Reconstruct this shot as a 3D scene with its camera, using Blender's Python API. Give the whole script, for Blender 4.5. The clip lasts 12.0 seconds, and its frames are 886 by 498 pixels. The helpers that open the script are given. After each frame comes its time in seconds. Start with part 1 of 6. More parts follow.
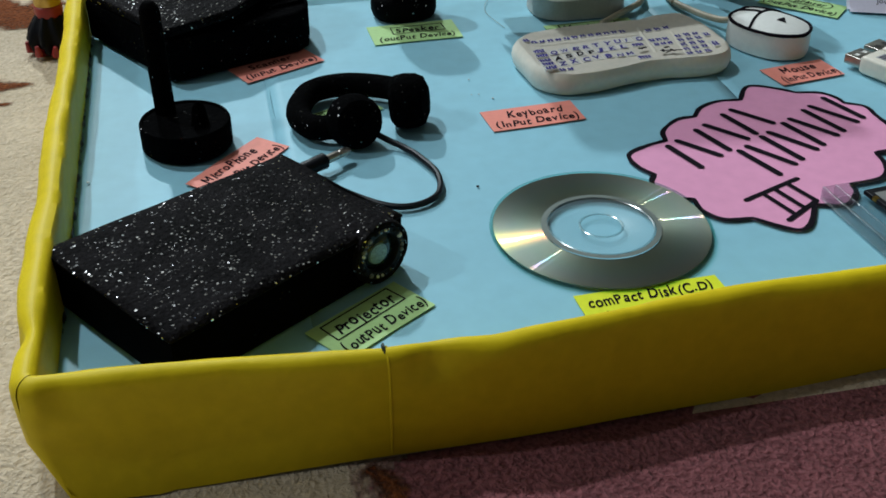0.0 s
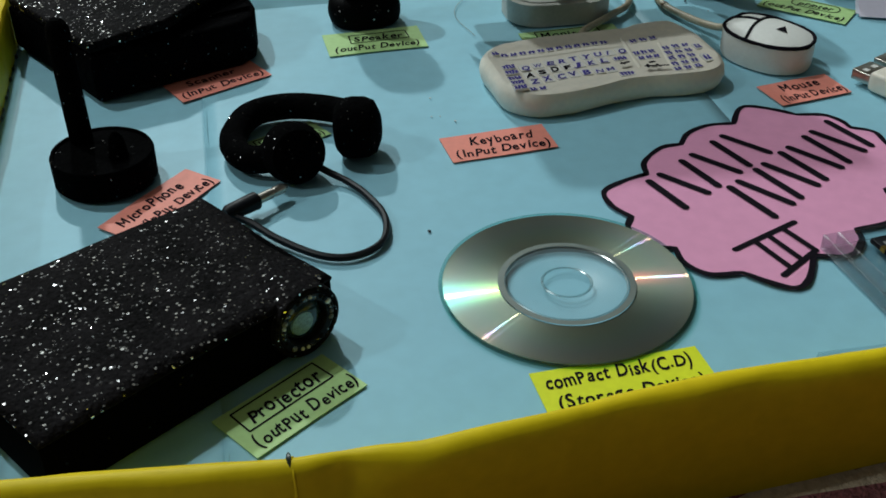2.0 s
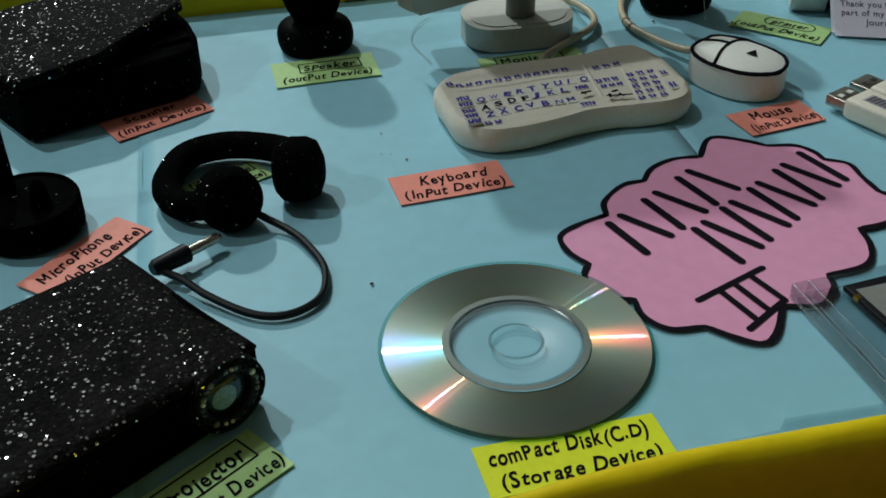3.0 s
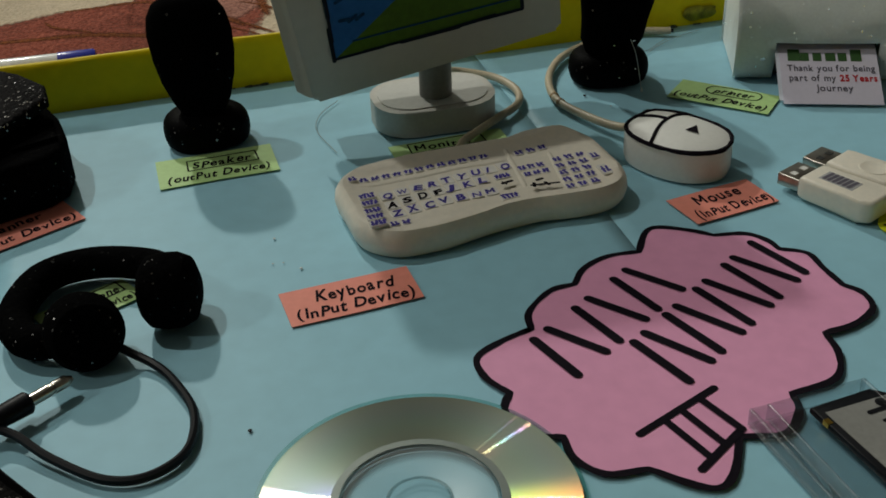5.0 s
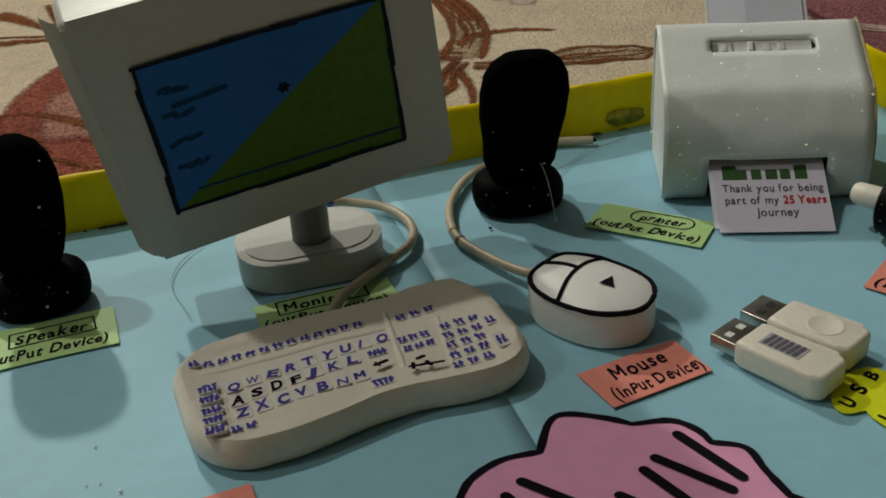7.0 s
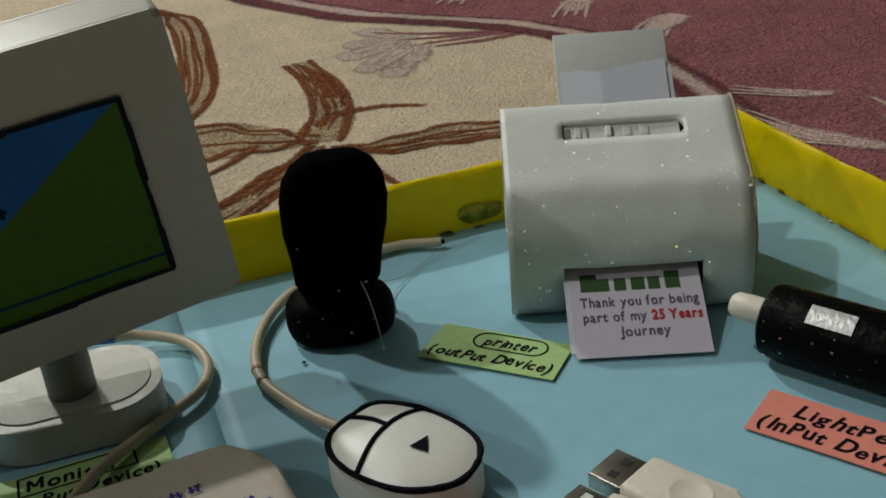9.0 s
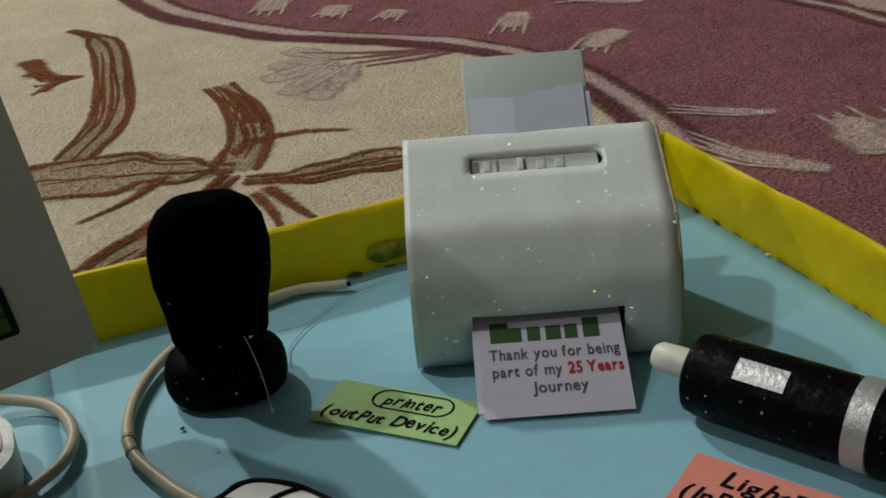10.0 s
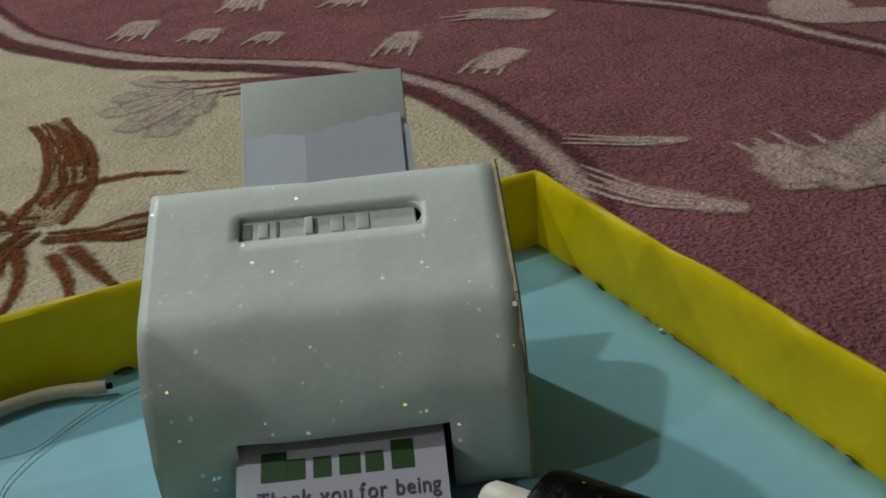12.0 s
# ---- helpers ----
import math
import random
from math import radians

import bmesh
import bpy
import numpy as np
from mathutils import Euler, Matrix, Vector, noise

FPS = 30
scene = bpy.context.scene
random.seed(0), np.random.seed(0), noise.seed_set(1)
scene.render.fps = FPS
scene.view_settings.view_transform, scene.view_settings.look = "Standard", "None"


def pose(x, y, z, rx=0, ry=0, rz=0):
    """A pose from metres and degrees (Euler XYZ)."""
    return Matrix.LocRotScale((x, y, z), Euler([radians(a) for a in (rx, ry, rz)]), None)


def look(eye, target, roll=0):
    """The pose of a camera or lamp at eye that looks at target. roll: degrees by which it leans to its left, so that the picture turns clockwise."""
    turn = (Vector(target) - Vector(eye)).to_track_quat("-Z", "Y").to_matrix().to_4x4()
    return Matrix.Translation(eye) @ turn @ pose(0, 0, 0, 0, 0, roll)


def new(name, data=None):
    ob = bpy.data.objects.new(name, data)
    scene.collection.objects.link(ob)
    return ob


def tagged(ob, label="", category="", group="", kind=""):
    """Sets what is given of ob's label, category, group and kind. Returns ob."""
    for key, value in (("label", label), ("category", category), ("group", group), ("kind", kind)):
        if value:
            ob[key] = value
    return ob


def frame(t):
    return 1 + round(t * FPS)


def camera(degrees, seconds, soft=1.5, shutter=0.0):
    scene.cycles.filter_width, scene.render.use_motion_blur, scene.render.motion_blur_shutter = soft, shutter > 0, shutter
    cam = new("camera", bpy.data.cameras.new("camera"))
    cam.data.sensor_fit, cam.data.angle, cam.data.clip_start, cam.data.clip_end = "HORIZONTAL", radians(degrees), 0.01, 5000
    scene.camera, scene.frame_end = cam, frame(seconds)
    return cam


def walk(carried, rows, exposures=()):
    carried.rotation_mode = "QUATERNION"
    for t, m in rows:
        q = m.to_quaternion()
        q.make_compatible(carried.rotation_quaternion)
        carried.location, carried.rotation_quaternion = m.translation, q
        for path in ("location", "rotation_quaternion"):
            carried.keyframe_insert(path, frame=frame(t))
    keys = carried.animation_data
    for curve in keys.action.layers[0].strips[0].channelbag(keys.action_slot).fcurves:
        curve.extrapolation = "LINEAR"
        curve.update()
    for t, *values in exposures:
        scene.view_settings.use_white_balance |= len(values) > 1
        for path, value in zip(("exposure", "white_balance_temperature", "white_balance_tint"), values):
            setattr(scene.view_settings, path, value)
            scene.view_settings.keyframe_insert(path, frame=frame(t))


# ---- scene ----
from functools import lru_cache

# ---- camera ----
cam = camera(43.9, 12.0, soft=1.7)
PATH = [
    (0, (-0.10391, -0.27725, 0.20918), (-0.08612, -0.19536, 0.15462), 0.07),
    (0.5, (-0.09902, -0.26644, 0.20764), (-0.08166, -0.18496, 0.15232), 0.11),
    (1, (-0.09000, -0.25303, 0.20837), (-0.07354, -0.17203, 0.15209), -0.12),
    (1.5, (-0.08352, -0.24036, 0.20683), (-0.06661, -0.15969, 0.15021), 0.33),
    (2, (-0.07097, -0.22498, 0.20447), (-0.05437, -0.14435, 0.14770), -0.16),
    (2.5, (-0.06097, -0.21384, 0.20481), (-0.04433, -0.13328, 0.14794), -0.59),
    (3, (-0.04869, -0.19918, 0.20458), (-0.03174, -0.11871, 0.14768), -0.88),
    (5, (-0.01623, -0.15060, 0.18827), (0.00433, -0.06779, 0.13611), -2.35),
    (5.5, (-0.00473, -0.13389, 0.18902), (0.01517, -0.05038, 0.13774), -3.06),
    (6, (0.00792, -0.11380, 0.18986), (0.02840, -0.02990, 0.13944), -3.49),
    (6.5, (0.02062, -0.09971, 0.18884), (0.04225, -0.01548, 0.13947), -3.63),
    (7, (0.03671, -0.08458, 0.18736), (0.05998, -0.00031, 0.13880), -3.76),
    (7.5, (0.05376, -0.06859, 0.18192), (0.07834, 0.01614, 0.13483), -4.21),
    (9.5, (0.11437, -0.01945, 0.16973), (0.14435, 0.06519, 0.12572), -4.78),
    (10, (0.12950, -0.00731, 0.16573), (0.16094, 0.07699, 0.12207), -4.86),
    (10.5, (0.14286, 0.00416, 0.16329), (0.17560, 0.08802, 0.11974), -4.67),
    (11, (0.16147, 0.01663, 0.15487), (0.19526, 0.10046, 0.11208), -4.85),
    (11.5, (0.17806, 0.03512, 0.14775), (0.21358, 0.11828, 0.10505), -4.48),
    (12, (0.19639, 0.05385, 0.13744), (0.23214, 0.13738, 0.09567), -5.24),
]
EXPOSURES = [(0.0, 0.68, 5740, 5), (0.5, 0.60, 5680, 4), (1.5, 0.49, 5850, 4), (2.5, 0.31, 6030, 2), (3.2, 0.19, 6100, 2), (5.0, -0.06, 6800, 7), (6.5, -0.02, 6950, 9), (7.5, 0.10, 6900, 9), (9.5, 0.08, 6550, 8), (12.0, -0.10, 6220, 2)]
walk(cam, [(t, look(eye, target, roll)) for t, eye, target, roll in PATH], EXPOSURES)

# The plan below is drawn at 3:2; K brings it to metres (the small disc is 80 mm across).
K = 2 / 3

# ---- light ----
world = bpy.data.worlds.new("room_dark")
scene.world = world
world.use_nodes = True
world.node_tree.nodes["Background"].inputs[0].default_value = (0.6, 0.55, 0.48, 1)
world.node_tree.nodes["Background"].inputs[1].default_value = 0.01

bulb = bpy.data.lights.new("bulb", "POINT")
bulb.energy, bulb.shadow_soft_size, bulb.color = 102, 0.05, (0.96, 0.98, 0.93)
lamp = new("wall_bulb", bulb)
lamp.location = (-0.37, 2.37, 1.80)
bulb = bpy.data.lights.new("bulb", "POINT")
bulb.energy, bulb.shadow_soft_size, bulb.color = 38, 0.04, (0.97, 0.98, 0.94)
lamp = new("far_bulb", bulb)
lamp.location = (-2.50, 0.12, 2.20)
bulb = bpy.data.lights.new("bulb", "POINT")
bulb.energy, bulb.shadow_soft_size, bulb.color = 42, 0.03, (0.97, 0.98, 0.94)
lamp = new("ceiling_bulb", bulb)
lamp.location = (-0.72, 0.89, 1.85)


# ---- materials ----
def make_material(name, color, rough=0.6, metal=0.0, vary=0.12, grain=40.0, bump=0.0, bump_size=400.0, spec=0.5, tint=None):
    """A painted or plain surface: colour that varies at two scales, and a fine relief."""
    m = bpy.data.materials.new(name)
    m.use_nodes = True
    nt = m.node_tree
    p = nt.nodes["Principled BSDF"]
    p.inputs["Roughness"].default_value, p.inputs["Metallic"].default_value = rough, metal
    p.inputs["Specular IOR Level"].default_value = spec
    co = nt.nodes.new("ShaderNodeTexCoord")
    big, fine = nt.nodes.new("ShaderNodeTexNoise"), nt.nodes.new("ShaderNodeTexNoise")
    big.inputs["Scale"].default_value, fine.inputs["Scale"].default_value = grain, grain * 14
    big.inputs["Detail"].default_value = 4
    for n in (big, fine):
        nt.links.new(co.outputs["Object"], n.inputs["Vector"])
    add = nt.nodes.new("ShaderNodeMath")
    add.operation = "ADD"
    nt.links.new(big.outputs["Fac"], add.inputs[0])
    nt.links.new(fine.outputs["Fac"], add.inputs[1])
    ramp = nt.nodes.new("ShaderNodeValToRGB")
    half = nt.nodes.new("ShaderNodeMath")
    half.operation = "MULTIPLY"
    half.inputs[1].default_value = 0.5
    nt.links.new(add.outputs[0], half.inputs[0])
    nt.links.new(half.outputs[0], ramp.inputs[0])
    dark = [c * (1 - vary) for c in color]
    light = [min(1, c * (1 + vary)) for c in (tint or color)]
    ramp.color_ramp.elements[0].position, ramp.color_ramp.elements[0].color = 0.35, (*dark, 1)
    ramp.color_ramp.elements[1].position, ramp.color_ramp.elements[1].color = 0.65, (*light, 1)
    nt.links.new(ramp.outputs[0], p.inputs["Base Color"])
    if bump:
        r = nt.nodes.new("ShaderNodeTexNoise")
        r.inputs["Scale"].default_value, r.inputs["Detail"].default_value = bump_size, 3
        nt.links.new(co.outputs["Object"], r.inputs["Vector"])
        b = nt.nodes.new("ShaderNodeBump")
        b.inputs["Strength"].default_value, b.inputs["Distance"].default_value = min(1.0, bump), 0.001
        nt.links.new(r.outputs["Fac"], b.inputs["Height"])
        nt.links.new(b.outputs["Normal"], p.inputs["Normal"])
    return m


def glitter_material(name, color, flake, share, size, rough=0.75, tilt=0.55, spec=0.2, vary=0.25, weight=0.05, sharp=0.2, bump=0.0, bump_size=80, lone=2.5):
    """Foam sheet strewn with small flat flakes, each lying at its own tilt."""
    m = make_material(name, color, rough, vary=vary, grain=60, spec=spec, bump=bump, bump_size=bump_size)
    nt = m.node_tree
    foam = nt.nodes["Principled BSDF"]
    co = nt.nodes.new("ShaderNodeTexCoord")
    cells = nt.nodes.new("ShaderNodeTexVoronoi")
    cells.inputs["Scale"].default_value = 1 / size
    nt.links.new(co.outputs["Object"], cells.inputs["Vector"])
    shift = nt.nodes.new("ShaderNodeVectorMath")
    shift.operation = "SUBTRACT"
    shift.inputs[1].default_value = (0.5, 0.5, 0.5)
    nt.links.new(cells.outputs["Color"], shift.inputs[0])
    scale = nt.nodes.new("ShaderNodeVectorMath")
    scale.operation = "SCALE"
    scale.inputs["Scale"].default_value = tilt * 2
    nt.links.new(shift.outputs[0], scale.inputs[0])
    geo = nt.nodes.new("ShaderNodeNewGeometry")
    total = nt.nodes.new("ShaderNodeVectorMath")
    total.operation = "ADD"
    nt.links.new(geo.outputs["Normal"], total.inputs[0])
    nt.links.new(scale.outputs[0], total.inputs[1])
    norm = nt.nodes.new("ShaderNodeVectorMath")
    norm.operation = "NORMALIZE"
    nt.links.new(total.outputs[0], norm.inputs[0])
    pick = nt.nodes.new("ShaderNodeSeparateColor")
    nt.links.new(cells.outputs["Color"], pick.inputs[0])
    # a flake covers the middle of its cell, in some of the cells
    near = nt.nodes.new("ShaderNodeMath")
    near.operation = "LESS_THAN"
    reach = nt.nodes.new("ShaderNodeMapRange")
    reach.inputs["To Min"].default_value, reach.inputs["To Max"].default_value = 0.22, 0.60
    nt.links.new(pick.outputs["Blue"], reach.inputs["Value"])
    nt.links.new(cells.outputs["Distance"], near.inputs[0])
    nt.links.new(reach.outputs[0], near.inputs[1])
    white = nt.nodes.new("ShaderNodeTexWhiteNoise")
    nt.links.new(cells.outputs["Color"], white.inputs["Vector"])
    some = nt.nodes.new("ShaderNodeMath")
    some.operation, some.inputs[1].default_value = "LESS_THAN", share
    nt.links.new(white.outputs["Value"], some.inputs[0])
    both = nt.nodes.new("ShaderNodeMath")
    both.operation = "MULTIPLY"
    nt.links.new(near.outputs[0], both.inputs[0])
    nt.links.new(some.outputs[0], both.inputs[1])
    # the foam shows between and through the flakes, their gloss is added
    shine = nt.nodes.new("ShaderNodeBsdfGlossy")
    shine.inputs["Roughness"].default_value = sharp
    gloss = nt.nodes.new("ShaderNodeVectorMath")
    gloss.operation = "SCALE"
    gloss.inputs[0].default_value = [c * weight for c in flake]
    # dull flakes by the dozen, a few bright ones
    dull = nt.nodes.new("ShaderNodeMath")
    dull.operation, dull.inputs[1].default_value = "POWER", lone
    nt.links.new(pick.outputs["Red"], dull.inputs[0])
    lit = nt.nodes.new("ShaderNodeMath")
    lit.operation = "MULTIPLY"
    nt.links.new(both.outputs[0], lit.inputs[0])
    nt.links.new(dull.outputs[0], lit.inputs[1])
    nt.links.new(lit.outputs[0], gloss.inputs["Scale"])
    nt.links.new(gloss.outputs[0], shine.inputs["Color"])
    nt.links.new(norm.outputs[0], shine.inputs["Normal"])
    mix = nt.nodes.new("ShaderNodeAddShader")
    nt.links.new(foam.outputs[0], mix.inputs[0])
    nt.links.new(shine.outputs[0], mix.inputs[1])
    nt.links.new(mix.outputs[0], nt.nodes["Material Output"].inputs["Surface"])
    return m


def fleece_material(name, color, dark, vary=0.2, dyed=False, depth=0.9):
    """Plush blanket: short tufts as relief, mottled dye."""
    m = make_material(name, color, 0.95, vary=vary, grain=25, spec=0.1)
    nt = m.node_tree
    p = nt.nodes["Principled BSDF"]
    p.inputs["Sheen Weight"].default_value = 0.06
    co = nt.nodes.new("ShaderNodeTexCoord")
    tuft = nt.nodes.new("ShaderNodeTexNoise")
    tuft.inputs["Scale"].default_value, tuft.inputs["Detail"].default_value = 560, 5
    tuft.inputs["Distortion"].default_value = 0.3
    nt.links.new(co.outputs["Object"], tuft.inputs["Vector"])
    clump = nt.nodes.new("ShaderNodeTexNoise")
    clump.inputs["Scale"].default_value, clump.inputs["Detail"].default_value = 90, 3
    nt.links.new(co.outputs["Object"], clump.inputs["Vector"])
    add = nt.nodes.new("ShaderNodeMath")
    add.operation = "ADD"
    nt.links.new(tuft.outputs["Fac"], add.inputs[0])
    nt.links.new(clump.outputs["Fac"], add.inputs[1])
    b = nt.nodes.new("ShaderNodeBump")
    b.inputs["Strength"].default_value, b.inputs["Distance"].default_value = 1.0, 0.0042 * depth
    nt.links.new(add.outputs[0], b.inputs["Height"])
    nt.links.new(b.outputs["Normal"], p.inputs["Normal"])
    # shade between the tufts is put into the colour: hollows turn darker
    ramp = nt.nodes.new("ShaderNodeValToRGB")
    ramp.color_ramp.elements[0].position, ramp.color_ramp.elements[0].color = 0.36, (*dark, 1)
    ramp.color_ramp.elements[1].position, ramp.color_ramp.elements[1].color = 0.56, (1, 1, 1, 1)
    nt.links.new(tuft.outputs["Fac"], ramp.inputs[0])
    mul = nt.nodes.new("ShaderNodeMix")
    mul.data_type, mul.blend_type = "RGBA", "MULTIPLY"
    mul.inputs["Factor"].default_value = depth
    old = p.inputs["Base Color"].links[0].from_socket
    nt.links.new(old, mul.inputs["A"])
    nt.links.new(ramp.outputs[0], mul.inputs["B"])
    nt.links.new(mul.outputs["Result"], p.inputs["Base Color"])
    if dyed:
        # the dye fades out raggedly towards the edge of its band
        edge = nt.nodes.new("ShaderNodeAttribute")
        edge.attribute_name = "edge"
        frays = nt.nodes.new("ShaderNodeTexNoise")
        frays.inputs["Scale"].default_value, frays.inputs["Detail"].default_value = 330, 4
        nt.links.new(co.outputs["Object"], frays.inputs["Vector"])
        both = nt.nodes.new("ShaderNodeMath")
        both.operation = "ADD"
        nt.links.new(edge.outputs["Fac"], both.inputs[0])
        nt.links.new(frays.outputs["Fac"], both.inputs[1])
        fade = nt.nodes.new("ShaderNodeMapRange")
        fade.inputs["From Min"].default_value, fade.inputs["From Max"].default_value = 0.62, 1.30
        nt.links.new(both.outputs[0], fade.inputs["Value"])
        nt.links.new(fade.outputs[0], p.inputs["Alpha"])
    return m


def disc_material():
    """The mirror layer of a disc: round grooves draw light out into spokes; rainbow colours by radius are painted into
    their gloss.
    """
    m = bpy.data.materials.new("disc_mirror")
    m.use_nodes = True
    nt = m.node_tree
    p = nt.nodes["Principled BSDF"]
    p.inputs["Base Color"].default_value = (0.205, 0.252, 0.208, 1)
    p.inputs["Metallic"].default_value, p.inputs["Roughness"].default_value = 1.0, 0.42
    p.inputs["Anisotropic"].default_value, p.inputs["Anisotropic Rotation"].default_value = 0.72, 0.25
    tan = nt.nodes.new("ShaderNodeTangent")
    tan.direction_type, tan.axis = "RADIAL", "Z"
    nt.links.new(tan.outputs[0], p.inputs["Tangent"])
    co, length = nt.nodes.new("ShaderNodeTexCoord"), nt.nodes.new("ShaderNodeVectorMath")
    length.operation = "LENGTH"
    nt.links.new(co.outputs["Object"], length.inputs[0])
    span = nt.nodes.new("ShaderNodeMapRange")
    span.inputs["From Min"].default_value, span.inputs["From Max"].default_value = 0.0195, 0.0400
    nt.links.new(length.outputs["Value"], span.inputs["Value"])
    # rainbow of the split light, painted in as a fixed tint by radius
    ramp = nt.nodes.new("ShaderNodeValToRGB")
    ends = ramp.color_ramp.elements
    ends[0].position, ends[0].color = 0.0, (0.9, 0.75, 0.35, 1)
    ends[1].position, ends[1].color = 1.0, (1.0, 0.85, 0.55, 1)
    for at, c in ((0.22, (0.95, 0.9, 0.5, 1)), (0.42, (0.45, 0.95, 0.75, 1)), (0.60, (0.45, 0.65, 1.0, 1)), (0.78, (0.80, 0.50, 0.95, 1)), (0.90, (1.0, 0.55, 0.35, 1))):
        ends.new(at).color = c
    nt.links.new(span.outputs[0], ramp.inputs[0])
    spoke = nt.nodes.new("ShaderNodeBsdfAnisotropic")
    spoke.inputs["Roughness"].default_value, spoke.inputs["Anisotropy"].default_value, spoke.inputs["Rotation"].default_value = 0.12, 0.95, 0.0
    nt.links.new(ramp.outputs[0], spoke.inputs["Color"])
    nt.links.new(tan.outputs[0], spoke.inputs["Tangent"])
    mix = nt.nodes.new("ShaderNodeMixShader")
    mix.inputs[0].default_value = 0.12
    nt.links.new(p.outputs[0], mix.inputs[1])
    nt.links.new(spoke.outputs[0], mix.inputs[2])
    # the grooves act as a grating: each colour leaves as if the surface were tilted along the radius
    radial = nt.nodes.new("ShaderNodeVectorMath")
    radial.operation = "NORMALIZE"
    nt.links.new(co.outputs["Object"], radial.inputs[0])
    geo = nt.nodes.new("ShaderNodeNewGeometry")
    last = mix
    for lean in (1, -1):
        for tilt, c in ((0.185, (0.16, 0.08, 0.90)), (0.225, (0.03, 0.55, 0.70)), (0.270, (0.25, 0.75, 0.08)), (0.315, (0.80, 0.50, 0.03)), (0.360, (0.90, 0.10, 0.08))):
            off = nt.nodes.new("ShaderNodeVectorMath")
            off.operation = "SCALE"
            off.inputs["Scale"].default_value = tilt * lean
            nt.links.new(radial.outputs[0], off.inputs[0])
            total, unit = nt.nodes.new("ShaderNodeVectorMath"), nt.nodes.new("ShaderNodeVectorMath")
            total.operation, unit.operation = "ADD", "NORMALIZE"
            nt.links.new(geo.outputs["Normal"], total.inputs[0])
            nt.links.new(off.outputs[0], total.inputs[1])
            nt.links.new(total.outputs[0], unit.inputs[0])
            band = nt.nodes.new("ShaderNodeBsdfAnisotropic")
            band.inputs["Roughness"].default_value, band.inputs["Anisotropy"].default_value, band.inputs["Rotation"].default_value = 0.19, 0.0, 0.0
            band.distribution = "BECKMANN"
            band.inputs["Color"].default_value = (*[v * 0.012 for v in c], 1)
            nt.links.new(unit.outputs[0], band.inputs["Normal"])
            nt.links.new(tan.outputs[0], band.inputs["Tangent"])
            add = nt.nodes.new("ShaderNodeAddShader")
            nt.links.new(last.outputs[0], add.inputs[0])
            nt.links.new(band.outputs[0], add.inputs[1])
            last = add
    nt.links.new(last.outputs[0], nt.nodes["Material Output"].inputs["Surface"])
    return m


def clear_material(name, color, rough=0.05, gloss_share=0.06):
    m = bpy.data.materials.new(name)
    m.use_nodes = True
    nt = m.node_tree
    nt.nodes.remove(nt.nodes["Principled BSDF"])
    see, gloss, mix = nt.nodes.new("ShaderNodeBsdfTransparent"), nt.nodes.new("ShaderNodeBsdfGlossy"), nt.nodes.new("ShaderNodeMixShader")
    see.inputs[0].default_value = (*color, 1)
    gloss.inputs["Roughness"].default_value = rough
    mix.inputs[0].default_value = gloss_share
    nt.links.new(see.outputs[0], mix.inputs[1])
    nt.links.new(gloss.outputs[0], mix.inputs[2])
    nt.links.new(mix.outputs[0], nt.nodes["Material Output"].inputs["Surface"])
    return m


BLUE = make_material("blue_paper", (0.275, 0.52, 0.63), 0.5, vary=0.05, grain=9, bump=0.2, bump_size=28, spec=0.22)
YELLOW = make_material("yellow_paper", (0.70, 0.53, 0.003), 0.5, vary=0.07, grain=14, bump=0.4, bump_size=45, spec=0.15)
BLACK = glitter_material("black_glitter_foam", (0.0070, 0.0062, 0.0068), (1.0, 1.0, 1.0), 0.40, 0.00092, spec=0.03, tilt=0.5, weight=2.2, sharp=0.20, vary=0.9, bump=1.0, bump_size=520, lone=6.5)
BLACK_FOAM = glitter_material("black_foam", (0.0012, 0.0012, 0.0014), (1.0, 1.0, 1.0), 0.05, 0.00085, rough=0.9, spec=0.012, weight=0.016, sharp=0.24)
HEAD_FOAM = glitter_material("black_head_foam", (0.0014, 0.0014, 0.0016), (1.0, 1.0, 1.0), 0.035, 0.0012, rough=0.9, spec=0.012, tilt=0.6, weight=0.8, sharp=0.18, lone=10.0)
PILE_FOAM = glitter_material("black_pile_foam", (0.0018, 0.0018, 0.0020), (1.0, 1.0, 1.0), 0.08, 0.00075, lone=6.0, rough=0.9, spec=0.010, weight=0.25, sharp=0.25, vary=0.5, bump=0.6, bump_size=420)
FOOT_FOAM = glitter_material("black_gloss_foam", (0.0025, 0.0025, 0.0028), (1.0, 1.0, 1.0), 0.10, 0.0010, rough=0.6, spec=0.02, weight=0.6, sharp=0.18, lone=8.0)
PEN_FOAM = glitter_material("black_pen_foam", (0.0030, 0.0030, 0.0032), (1.0, 1.0, 1.0), 0.10, 0.00090, rough=0.38, spec=0.05, weight=1.2, sharp=0.18, bump=0.8, bump_size=200, lone=6.0)
WHITE_FOAM = glitter_material("white_glitter_foam", (0.76, 0.79, 0.76), (1.0, 1.0, 1.0), 0.11, 0.0010, rough=0.42, tilt=0.6, spec=0.3, vary=0.05, weight=5.0, sharp=0.18, bump=0.9, bump_size=42, lone=9.0)
GREY_FOAM = glitter_material("grey_glitter_foam", (0.55, 0.58, 0.56), (1.0, 1.0, 1.0), 0.14, 0.0009, rough=0.5, tilt=0.6, spec=0.3, vary=0.04, weight=0.05, sharp=0.24, bump=0.3, bump_size=70)
FOAM_EDGE = make_material("foam_edge", (0.42, 0.35, 0.22), 0.8, vary=0.3, grain=200)
